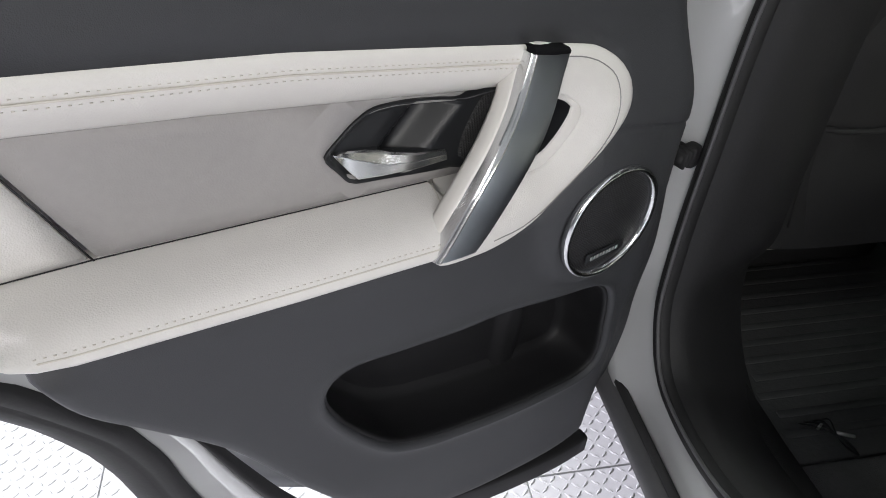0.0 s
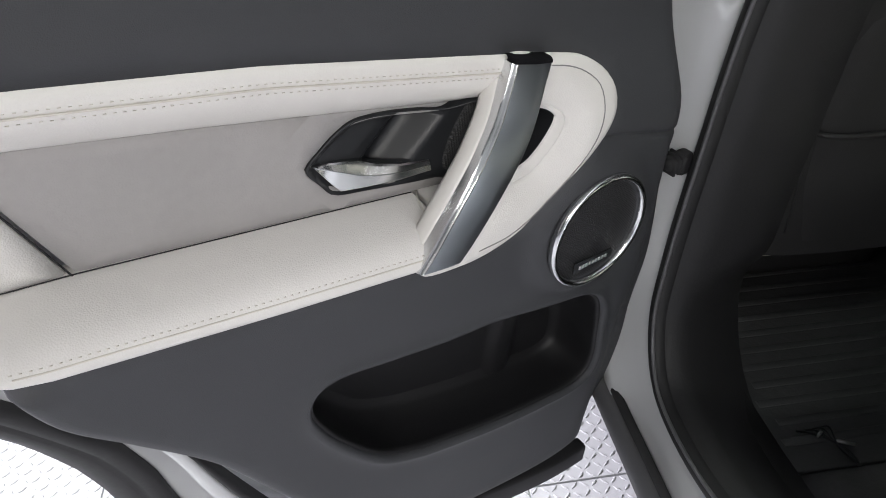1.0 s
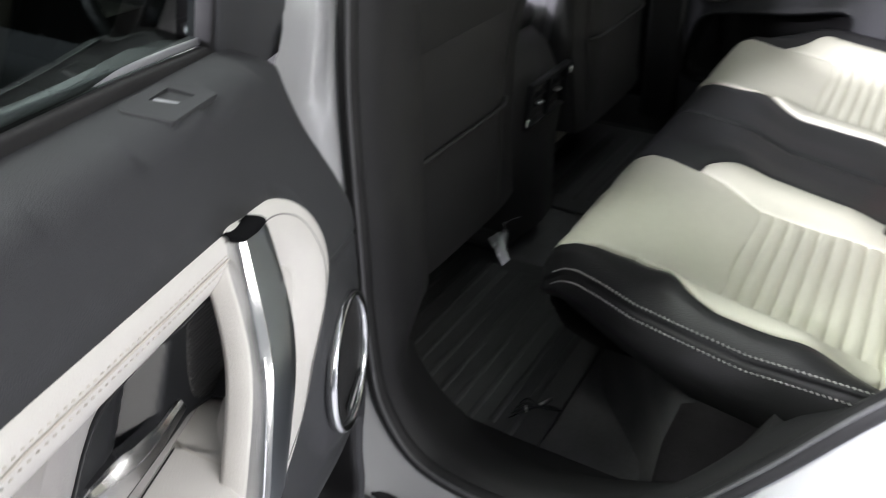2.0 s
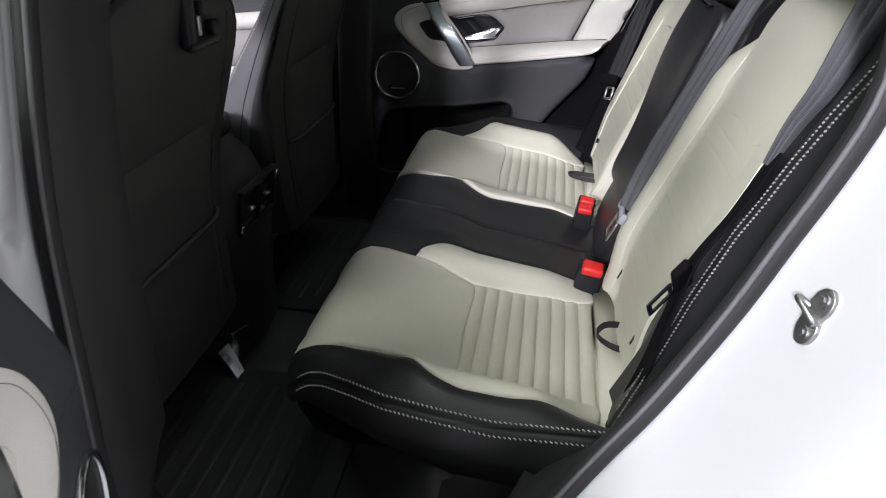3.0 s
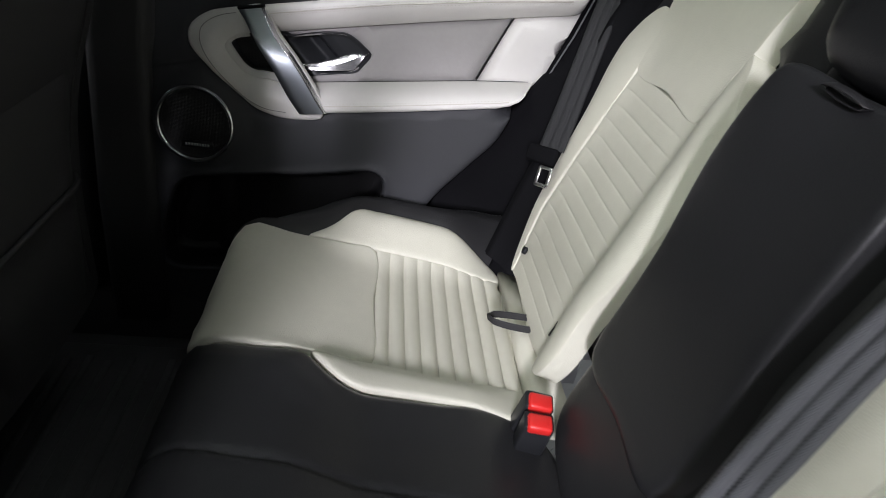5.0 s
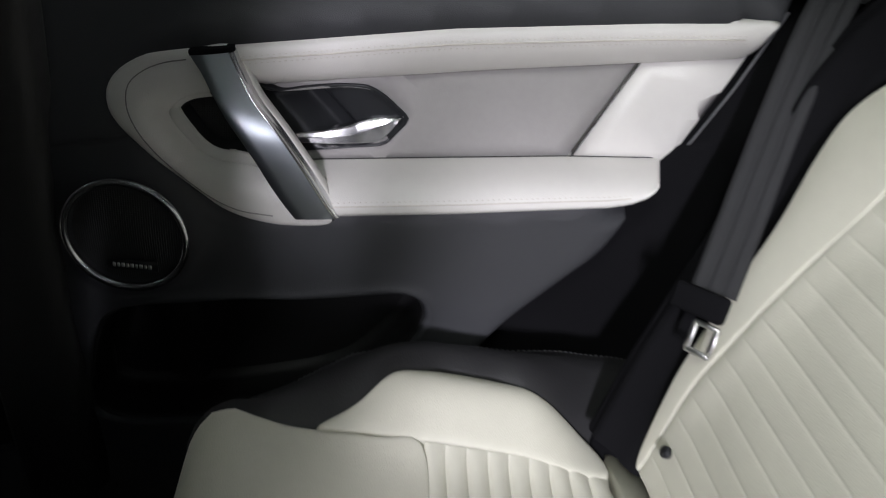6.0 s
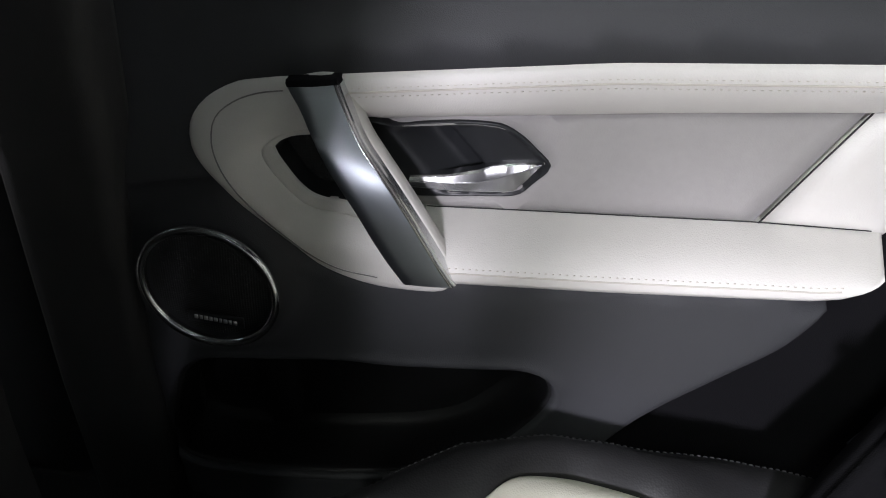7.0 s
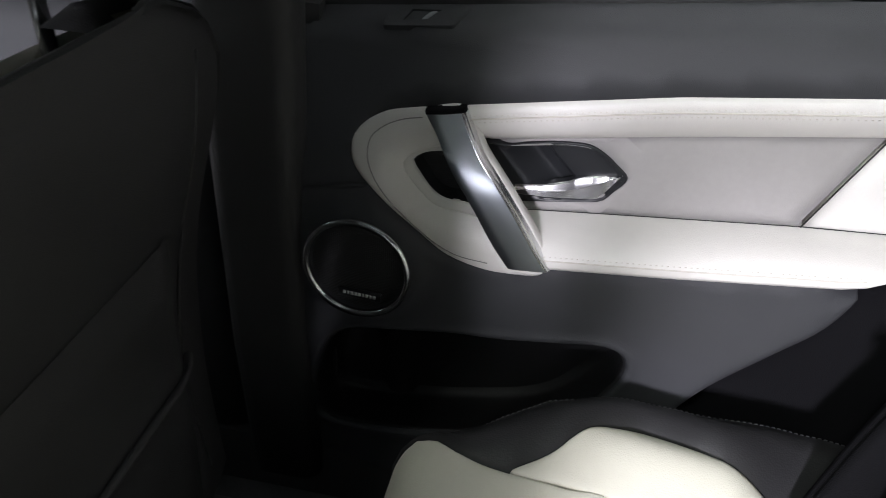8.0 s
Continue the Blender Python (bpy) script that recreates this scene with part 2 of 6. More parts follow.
# Near black with shade put in, for seat-side parts; true black on caps.
QTRIM = material("matt_black_and_shade", (0.007, 0.007, 0.008), 0.9, var=0.1, scale=5, bump=0.3, bump_scale=800, kind="cells", spec=0.04)
GREYLEATHER = material("slate_leather", (0.12, 0.118, 0.126), 0.5, var=0.1, scale=6, bump=0.3, bump_scale=480, kind="cells")
TRIM = material("black_grained_plastic", (0.037, 0.037, 0.038), 0.5, var=0.1, scale=5, bump=0.3, bump_scale=1000, kind="cells", spec=0.3)
GLOSSY = material("black_smooth_plastic", (0.017, 0.018, 0.020), 0.36, spec=0.25, var=0.1, scale=8)
SUEDE = material("grey_suede_cloth", (0.30, 0.288, 0.283), 0.85, var=0.10, scale=9, bump=0.25, bump_scale=700, sheen=0.2)
CHROME = material("satin_chrome", (0.72, 0.73, 0.74), 0.24, metal=1.0, var=0.03, scale=20, rough_var=0.04)
RINGCHROME = material("polished_chrome", (0.74, 0.75, 0.76), 0.20, metal=1.0, var=0.03, scale=20, rough_var=0.02)
# Darker than the door plastic to put the pocket's inner shade into colour.
BIN = material("shaded_pocket_plastic", (0.011, 0.011, 0.012), 0.5, var=0.1, scale=5, bump=0.2, bump_scale=900, kind="cells", spec=0.3)
LEVER = material("bright_satin_metal", (0.62, 0.625, 0.63), 0.22, metal=1.0, var=0.03, scale=20)
SMOKE = material("smoked_metal_lacquer", (0.30, 0.325, 0.345), 0.36, metal=1.0, var=0.03, scale=3, coat=0.12, rough_var=0.01)
MESH_BLACK = material("perforated_black_grille", (0.012, 0.012, 0.013), 0.55, var=0.1, scale=20, bump=0.9, bump_scale=430, kind="perforated")
CARPET = material("black_carpet", (0.078, 0.078, 0.080), 0.95, var=0.3, scale=12, bump=0.9, bump_scale=650, sheen=0.05, spec=0.2)
RUBBER = material("black_rubber", (0.019, 0.019, 0.020), 0.6, spec=0.35, var=0.12, scale=9, bump=0.2, bump_scale=250)
MATRUB = material("black_rubber_mat", (0.058, 0.059, 0.060), 0.36, var=0.25, scale=9, bump=0.5, bump_scale=120, spec=0.45)
PAINT = material("white_car_paint", (0.50, 0.509, 0.516), 0.20, var=0.02, scale=3, coat=1.0, rough_var=0.03)
CLAD = material("grey_plastic_cladding", (0.10, 0.10, 0.105), 0.6, var=0.08, scale=8, bump=0.4, bump_scale=600)
# Darkened copy of the grey webbing, for the belt that hangs in shade.
DARKWEB = material("shaded_belt_webbing", (0.024, 0.0245, 0.026), 0.6, spec=0.2, var=0.1, scale=14, bump=0.45, bump_scale=240, kind="weave")
WEB = material("grey_belt_webbing", (0.088, 0.091, 0.098), 0.6, spec=0.3, var=0.08, scale=14, bump=0.45, bump_scale=240, kind="weave")
RED = material("red_button_plastic", (0.60, 0.022, 0.02), 0.4, var=0.05, scale=30)
STEEL = material("dull_zinc_steel", (0.34, 0.34, 0.335), 0.38, metal=1.0, var=0.15, scale=60)
SILVER = material("bare_steel", (0.62, 0.62, 0.61), 0.3, metal=1.0, var=0.12, scale=30)
GREYPL = material("pale_grey_plastic", (0.30, 0.31, 0.33), 0.45, var=0.06, scale=20)
THREAD = material("pale_thread", (0.46, 0.45, 0.43), 0.8, var=0.1, scale=60)
GREYTHREAD = material("grey_thread", (0.23, 0.225, 0.22), 0.8, var=0.15, scale=60)
THREADC = material("cream_thread", (0.56, 0.53, 0.48), 0.8, var=0.1, scale=60)
FLOORM = material("white_tread_vinyl", (0.44, 0.445, 0.455), 0.38, var=0.05, scale=3, bump=0.1, bump_scale=90)
WALLM = material("white_bay_wall", (0.26, 0.275, 0.27), 0.8, var=0.05, scale=2)
DARKWALL = material("grey_bay_wall", (0.12, 0.13, 0.13), 0.7, var=0.08, scale=2)
PAPER = material("silver_film", (0.7, 0.7, 0.72), 0.25, metal=0.5, var=0.1, scale=40)
HEAD = material("black_headlining", (0.03, 0.03, 0.032), 0.95, var=0.1, scale=20, bump=0.4, bump_scale=900)


def glass_material(name, tint):
    m = bpy.data.materials.new(name)
    m.use_nodes = True
    nt = m.node_tree
    nt.nodes.remove(nt.nodes["Principled BSDF"])
    tr, gl, mx, fr = (nt.nodes.new("ShaderNode" + k) for k in ("BsdfTransparent", "BsdfGlossy", "MixShader", "Fresnel"))
    tr.inputs[0].default_value = (*tint, 1)
    gl.inputs["Roughness"].default_value = 0.01
    fr.inputs["IOR"].default_value = 1.5
    nt.links.new(fr.outputs[0], mx.inputs[0])
    nt.links.new(tr.outputs[0], mx.inputs[1])
    nt.links.new(gl.outputs[0], mx.inputs[2])
    nt.links.new(mx.outputs[0], nt.nodes["Material Output"].inputs["Surface"])
    return m


GLASS = glass_material("tinted_side_glass", (0.06, 0.072, 0.068))
FRONTGLASS = glass_material("pale_front_glass", (0.62, 0.70, 0.70))
ADDEDGLASS = glass_material("added_green_glass", (0.74, 0.79, 0.745))
CLEAR = glass_material("clear_windscreen_glass", (0.75, 0.82, 0.8))


# ---- rear doors: one design, built handed ----
# in the door's own axes: y forward, z up, h inward from the trim plane at 0.725 m from the middle of the car
def belt(y, z):
    return z - 0.12 * (0.66 - y)


POCKET = [(0.437, 0.874), (0.444, 0.886), (0.4618, 0.8925), (0.52, 0.884), (0.5882, 0.873), (0.66, 0.868), (0.7292, 0.8625), (0.7541, 0.8580), (0.7756, 0.8500), (0.7925, 0.8340), (0.806, 0.805), (0.819, 0.755), (0.825, 0.715), (0.820, 0.684), (0.800, 0.671), (0.74, 0.674), (0.667, 0.686), (0.60, 0.7035), (0.557, 0.717), (0.512, 0.741), (0.476, 0.782), (0.449, 0.825), (0.436, 0.858)]
POCKET_RING = [tuple(p)[:2] for p in spline([(a, b, 0) for a, b in POCKET], 0.008, True)]


def panel_height(y, z, d=1.0):
    """Inward swell of the charcoal trim."""
    s = belt(y, z)
    h = 0.006 + 0.052 * smooth(1.222, 1.07, s)
    if s > 1.216:
        h = 0.006 - 2.6 * (s - 1.216)
    h += 0.012 * smooth(0.62, 0.74, y) * smooth(1.14, 1.04, z) * smooth(0.72, 0.86, z)
    h += 0.008 * smooth(0.085, 0.066, math.hypot(y - 0.751, z - 0.956))
    h -= 0.012 * smooth(0.72, 0.50, z)
    h -= 0.022 * smooth(0.84, 0.885, y) * smooth(1.12, 1.0, z)
    h -= 0.035 * smooth(0.050, 0.015, math.hypot(y - 0.193, z - 1.064))
    return h


def make_rear_door(side, m, label):
    sg = 1 if side == "R" else -1

    def place(y, z, h):
        return (sg * (0.725 - h), y, z)

    door = thing("rear_door", m, label, "car door", "rear doors of the car")
    # charcoal trim with its sunk map pocket
    rim = [(0.875, 1.183), (0.862, 1.206), (0.70, 1.229), (0.50, 1.253), (0.30, 1.277), (0.115, 1.299), (0.108, 1.285), (0.118, 1.232), (0.19, 1.08), (0.222, 1.03), (0.25, 0.968), (0.29, 0.92), (0.345, 0.853), (0.413, 0.735), (0.50, 0.61), (0.60, 0.535), (0.72, 0.503), (0.815, 0.496), (0.862, 0.512), (0.896, 0.565), (0.908, 0.66), (0.902, 0.80), (0.892, 0.91), (0.876, 1.00), (0.864, 1.09)]
    hole = [(0.15, 1.211), (0.25, 1.204), (0.44, 1.1795), (0.645, 1.1445), (0.70, 1.133), (0.730, 1.123), (0.746, 1.108), (0.750, 1.093), (0.740, 1.070), (0.707, 1.037), (0.676, 1.010), (0.645, 0.990), (0.60, 0.989), (0.545, 0.999), (0.42, 1.014), (0.31, 1.030), (0.25, 1.042), (0.210, 1.036), (0.190, 1.050), (0.184, 1.085), (0.170, 1.13)]
    extra = []
    n = len(POCKET_RING)
    for off in (0.002, 0.005, 0.009, 0.014, 0.020):
        for i in range(n):
            t = (Vector(POCKET_RING[(i + 1) % n]) - Vector(POCKET_RING[i - 1])).normalized()
            extra.append((POCKET_RING[i][0] + t.y * off * -1, POCKET_RING[i][1] + t.x * off))

    def height(y, z, d):
        h = panel_height(y, z)
        if 0.40 < y < 0.84 and 0.66 < z < 0.92:
            k = float(ring_distance([(y, z)], POCKET_RING)[0])
            h += 0.005 * math.exp(-((k / 0.010) ** 2)) - 0.006 * smooth(0.004, 0.0, k)
        # seam between upper and lower moulding
        zs = 1.0575 - (y - 0.7533) * 0.24
        if y > 0.745:
            h -= 0.003 * math.exp(-(((z - zs) / 0.0025) ** 2))
        # the rear edge falls back behind the cream corner
        edge_y = 0.118 + 0.474 * (1.232 - z)
        return lerp(h, -0.016, smooth(0.050, 0.030, y - edge_y) * smooth(1.224, 1.204, z) * smooth(1.008, 1.030, z))

    for k in range(40):
        y = 0.745 + k * 0.0038
        for dz in (-0.005, -0.0025, 0, 0.0025, 0.005):
            extra.append((y, 1.0575 - (y - 0.7533) * 0.24 + dz))
    trim = part("trim_panel", sheet(rim, height, place, 0.011, 0.012, 0.012, 0.03, extra=extra, holes=[[tuple(p)[:2] for p in spline([(a, b, 0) for a, b in hole], 0.012, True)], POCKET_RING], clear=0.023), PANEL, door)
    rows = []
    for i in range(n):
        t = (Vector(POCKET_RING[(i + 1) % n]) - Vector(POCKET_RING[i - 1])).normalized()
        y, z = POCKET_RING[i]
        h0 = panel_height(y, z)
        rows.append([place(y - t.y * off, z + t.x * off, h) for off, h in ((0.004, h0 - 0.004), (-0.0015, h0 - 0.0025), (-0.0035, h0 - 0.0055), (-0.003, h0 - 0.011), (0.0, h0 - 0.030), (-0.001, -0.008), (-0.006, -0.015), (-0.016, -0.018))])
    # Liner and back wall carry the recess shade in their colour.
    part("pocket_liner", grid(rows, close_u=True), BIN, trim, "map pocket liner darkened for inner shade")
    part("pocket_back", sheet([(0.63 + (a - 0.63) * 0.985, 0.782 + (b - 0.782) * 0.97) for a, b in POCKET], lambda y, z, d: -0.0175 + 0.008 * smooth(0.012, 0.0, abs(y - 0.735 - 0.10 * (z - 0.80)) - 0.012), place, 0.008, 0.0, 0.0, 0.0), BIN, trim, "back wall of the pocket, darkened for inner shade")

    # cream upper roll, nose and armrest
    def band(name, ys, top, low, prof, mat, label="", shear=None):
        rows = []
        for y in ys:
            a, b = top(y), low(y)
            rows.append([place(y - (shear(y, h) if shear else 0.0), lerp(b, a, f), h) for h, f in prof(y)])
        bm = grid(rows)
        if shear:
            bm.verts.ensure_lookup_table()
            bm.faces.new([bm.verts[i] for i in range(len(rows[0]))])
            bmesh.ops.recalc_face_normals(bm, faces=bm.faces[:])
        else:
            cap_ends(bm)
        return part(name, bm, mat, door, label)

    top_line = [(0.119, 1.226), (0.25, 1.212), (0.44, 1.187), (0.645, 1.151), (0.70, 1.141)]
    low_line = [(0.127, 1.2125), (0.133, 1.1960), (0.1385, 1.1845), (0.151, 1.1818), (0.231, 1.1695), (0.387, 1.1455), (0.516, 1.1235), (0.635, 1.1025), (0.70, 1.087)]

    def roll(y):
        base = panel_height(y, table(top_line, y)) - 0.004
        k = 0.5 + 0.5 * smooth(0.127, 0.160, y)
        return [(base - 0.02, 1.0), (base, 1.0), (base + 0.006 * k, 0.96), (base + 0.0095 * k, 0.87), (base + 0.0105 * k, 0.74), (base + 0.0095 * k, 0.58), (base + 0.006 * k, 0.42), (base + 0.001 * k, 0.27), (base - 0.004, 0.15), (0.012, 0.05), (0.009, 0.0), (-0.01, -0.01)]

    ys = [0.127 + 0.527 * k / 60 for k in range(61)]
    upper = band("upper_roll", ys, lambda y: table(top_line, y), lambda y: table(low_line, y), roll, CREAM, "cream leather roll with twin stitching")
    bot_line = [(0.205, 1.062), (0.2155, 1.0605), (0.2175, 1.0530), (0.2235, 1.0450), (0.2380, 1.0360), (0.2600, 1.0295), (0.31, 1.022), (0.42, 1.006), (0.54, 0.991), (0.62, 0.981)]
    arm_line = [(0.190, 1.062), (0.205, 1.0635), (0.297, 1.056), (0.502, 1.032), (0.585, 1.022), (0.62, 1.018)]

    def shelf(y):
        k = 0.90 + 0.10 * math.sqrt(max(0.0, smooth(0.200, 0.222, y)))
        return [(-0.01, 1.0), (0.001, 1.0), (0.012 * k, 0.99), (0.034 * k, 0.90), (0.052 * k, 0.78), (0.063 * k, 0.60), (0.069 * k, 0.40), (0.072 * k, 0.20), (0.070 * k, 0.06), (0.062 * k, 0.0), (0.03 * k, -0.02)]

    ys = [0.2150 + 0.3670 * (k / 50) ** 1.3 for k in range(51)]
    arm = band("armrest", ys, lambda y: table(arm_line, y), lambda y: table(bot_line, y), shelf, CREAM, "cream leather armrest ledge", lambda y, h: 0.020 * (1 - min(1.0, max(0.0, h) / 0.07)) * smooth(0.27, 0.215, y))
    band("armrest_end", [0.576 + 0.052 * k / 8 for k in range(9)], lambda y: table(arm_line, y), lambda y: table(bot_line, y), lambda y: [(-0.01, 1.0), (0.001, 1.0), (0.012, 0.99), (0.034, 0.90), (0.046, 0.80), (0.046, 0.25), (0.02, 0.15)], CREAM, "cream leather end of the armrest under the handle")
    # the pad's rim, clockwise from its top rear corner, then back along the tweeter opening
    nose_rim = [(0.648, 1.1475), (0.6865, 1.1420), (0.709, 1.1375), (0.729, 1.1325), (0.7463, 1.1234), (0.7579, 1.1129), (0.7632, 1.1005), (0.7604, 1.0856), (0.7519, 1.0735), (0.7365, 1.0587), (0.7177, 1.0402), (0.6975, 1.0225), (0.6765, 1.0042), (0.6568, 0.9897), (0.6364, 0.9815), (0.6129, 0.9765), (0.590, 0.9755), (0.545, 0.984), (0.565, 1.014), (0.600, 1.0255)]
    ring_line = [(0.639, 1.0372), (0.6576, 1.0374), (0.6716, 1.0412), (0.6826, 1.0505), (0.6941, 1.0634), (0.7036, 1.0760), (0.7068, 1.0834), (0.7016, 1.0903), (0.6882, 1.0985), (0.6690, 1.1040)]
    nose_rim = nose_rim + ring_line + [(0.648, 1.110)]

    def nose_h(y, z, d):
        k = float(ring_distance([(y, z)], ring_line + [(0.60, 1.11), (0.60, 1.03)])[0])
        return max(0.070 - 0.031 * smooth(1.05, 1.145, z), panel_height(y, z) + 0.006) - 0.012 * smooth(0.026, 0.0, k)

    nose = part("nose_pad", sheet(nose_rim, nose_h, place, 0.008, 0.008, 0.004, 0.03), CREAM, door, "cream leather pad curving round the handle")
    # seams
    path = [place(y, table(top_line, y) - 0.012, panel_height(y, table(top_line, y)) + 0.0073) for y in [0.158 + 0.487 * k / 60 for k in range(61)]]
    path2 = [place(y, table(top_line, y) - 0.019, panel_height(y, table(top_line, y)) + 0.0078) for y in [0.158 + 0.487 * k / 60 for k in range(61)]]
    st = join(stitches(path, (-sg, 0, 0.3), 0.0020, 0.0037, 0.0007), stitches(path2, (-sg, 0, 0.3), 0.0020, 0.0037, 0.0007))
    tagged(part("stitching", st, THREADC, upper), kind="stuff")
    groove = [place(y, table(top_line, y) - 0.0155, panel_height(y, table(top_line, y)) + 0.0071) for y in [0.158 + 0.487 * k / 60 for k in range(61)]]
    part("seam", sweep(groove, circle(0.0009, 6), (0, 0, 1)), THREADC, upper)
    def along_arm(f, h):
        return [place(y, lerp(table(bot_line, y), table(arm_line, y), f), h) for y in [0.24 + 0.325 * k / 40 for k in range(41)]]

    tagged(part("stitching", stitches(along_arm(0.46, 0.0687), (-sg, 0, 0.4), 0.0020, 0.0037, 0.0008), THREADC, arm), kind="stuff")
    part("seam", sweep(along_arm(0.35, 0.0698), circle(0.0008, 6), (0, 0, 1)), THREADC, arm)
    # Thin black strip drawn for the shade in the gap above the armrest.
    part("shadow_gap", sweep([place(y, table(arm_line, y) + 0.0006, 0.0045) for y in [0.205 + 0.37 * k / 20 for k in range(21)]], circle(0.0006, 6), (0, 0, 1)), RUBBER, arm, "dark strip for the shaded gap over the armrest")
    # seam where the armrest meets the pad behind the handle
    part("seam", sweep([place(lerp(0.581, 0.556, q), lerp(table(bot_line, 0.575), table(arm_line, 0.575), f), h) for q, f, h in ((0, 1.0, 0.004), (0.2, 0.99, 0.0125), (0.45, 0.90, 0.0345), (0.7, 0.78, 0.0525), (1.0, 0.60, 0.0635))], circle(0.0008, 6), (0, 1, 0)), THREADC, arm)
    ns = spline([(a, b, 0) for a, b in [(0.690, 1.1335), (0.710, 1.129), (0.729, 1.1205), (0.742, 1.108), (0.7425, 1.091), (0.7300, 1.0665), (0.700, 1.0310), (0.670, 1.0045), (0.640, 0.9905), (0.605, 0.987)]], 0.006)
    tagged(part("stitching", stitches([place(p.x, p.y, nose_h(p.x, p.y, 1) + 0.0000) for p in ns], (-sg, 0, 0), 0.0020, 0.0036, 0.0008), THREADC, nose), kind="stuff")

    part("seam", sweep([place(p.x, p.y, nose_h(p.x, p.y, 1) + 0.0001) for p in ns], circle(0.0006, 6), (1, 0, 0)), GREYTHREAD, nose)
    bez = [(0.6055, 1.1010), (0.584, 1.1055), (0.555, 1.1110), (0.533, 1.1132), (0.5205, 1.1132), (0.5110, 1.1105), (0.4985, 1.1035), (0.4865, 1.0938), (0.4772, 1.0860), (0.4742, 1.0815), (0.4758, 1.0755), (0.4848, 1.0640), (0.4950, 1.0508), (0.5012, 1.0477), (0.530, 1.0425), (0.584, 1.0335), (0.640, 1.0275), (0.664, 1.0275), (0.682, 1.0345), (0.696, 1.0470), (0.708, 1.0650), (0.713, 1.082), (0.705, 1.096), (0.688, 1.104), (0.660, 1.108), (0.630, 1.1075)]
    bez = [tuple(p)[:2] for p in spline([(a, b, 0) for a, b in bez], 0.005, True)]
    bez_hole = [tuple(p)[:2] for p in spline([(min(a, 0.655), b, 0) for a, b in [(0.479, 1.080), (0.491, 1.096), (0.511, 1.107), (0.535, 1.109), (0.60, 1.098), (0.645, 1.092), (0.655, 1.06), (0.645, 1.032), (0.576, 1.039), (0.505, 1.051)]], 0.012, True)]
    # grey suede insert, cream rear corner
    part("suede_insert", sheet([(0.665, 1.100), (0.49, 1.132), (0.246, 1.170), (0.300, 1.050), (0.50, 1.026), (0.665, 1.006)], lambda y, z, d: 0.004, place, 0.02, 0.004, 0.003, 0.01, closed_curve=False, holes=[bez_hole]), SUEDE, door, "plain grey suede cloth insert" if side == "L" else "pale grey suede cloth insert")
    part("corner_insert", sheet([(0.2400, 1.172), (0.135, 1.189), (0.151, 1.144), (0.1655, 1.111), (0.180, 1.075), (0.191, 1.050), (0.2945, 1.050)], lambda y, z, d: 0.004, place, 0.02, 0.004, 0.003, 0.01, closed_curve=False), CREAM, door, "cream leather corner insert")

    # Black strip in place of the shade between suede and corner insert.
    part("seam", sweep([place(0.2433, 1.171, 0.0045), place(0.2700, 1.1118, 0.0045), place(0.2970, 1.0505, 0.0045)], circle(0.0008, 6), (1, 0, 0)), RUBBER, door, "dark strip for the shaded gap between the inserts")
    # release bezel, lever and grille

    def bez_h(y, z, d):
        k = y - 1.0 * (z - 1.06)
        floor_h = table([(0.46, 0.0015), (0.50, 0.0005), (0.520, -0.003), (0.527, -0.018), (0.548, -0.023), (0.556, -0.019), (0.578, 0.002), (0.60, 0.006), (0.63, 0.014), (0.655, 0.023), (0.70, 0.030)], k)
        lip = table([(0.60, 0.0065), (0.64, 0.026), (0.67, 0.0365)], y)
        return lerp(lip, floor_h, smooth(0.0025, 0.0065, d))

    bz = part("release_bezel", sheet(bez, bez_h, place, 0.0035, 0.0015, 0.0015, 0.02, closed_curve=False), GLOSSY, door, "black moulded handle recess")
    part("tweeter_grille", sheet([(0.604, 1.044), (0.640, 1.0345), (0.664, 1.034), (0.681, 1.0415), (0.694, 1.054), (0.7045, 1.070), (0.7050, 1.083), (0.694, 1.093), (0.672, 1.099), (0.640, 1.1025), (0.632, 1.098)], lambda y, z, d: bez_h(y, z, 1) + 0.0018, place, 0.006, 0.003, 0.002, 0.002), MESH_BLACK, bz, "fine black perforated grille")
    inner_line = [(0.6404, 1.0480), (0.6548, 1.0478), (0.6666, 1.0511), (0.6768, 1.0593), (0.6858, 1.0715), (0.6940, 1.0825), (0.6971, 1.0871), (0.6940, 1.0906), (0.6845, 1.0951), (0.6679, 1.0983)]
    lip_a = spline([(0.606, 1.0318, 0.0545)] + [(a, b, nose_h(a, b, 1) - 0.0030) for a, b in ring_line], 0.004)
    lip_b = spline([(0.608, 1.0425, 0.0515)] + [(a, b, nose_h(*ring_line[i], 1) - 0.0060) for i, (a, b) in enumerate(inner_line)], 0.004)
    rows = []
    for k in range(41):
        a, b = (line[min(len(line) - 1, int(round(k / 40 * (len(line) - 1))))] for line in (lip_a, lip_b))
        rows.append([place(*(a + (b - a) * q + Vector((0, 0, l)))) for q, l in ((-0.35, -0.002), (0.0, 0.0), (0.25, 0.0002), (0.7, -0.0004), (1.0, 0.0), (1.0, -0.004))])
    part("tweeter_lip", grid(rows), CREAM, nose, "cream lip round the tweeter opening")
    tube = [[place(q.x - 0.0006, q.y, q.z + l) for l in (-0.0015, -0.010, -0.030)] for q in lip_b]
    part("tweeter_wall", grid(tube), GLOSSY, bz, "black wall of the tweeter opening")
    # the lever: a folded blade with an upper and a lower face
    low = [(0.482, 1.0803), (0.492, 1.0660), (0.502, 1.0530), (0.525, 1.0495), (0.555, 1.0462), (0.592, 1.0438)]
    crest = [(0.482, 1.0812), (0.498, 1.0738), (0.5083, 1.0690), (0.5195, 1.0632), (0.536, 1.0572), (0.553, 1.0540), (0.592, 1.0495)]
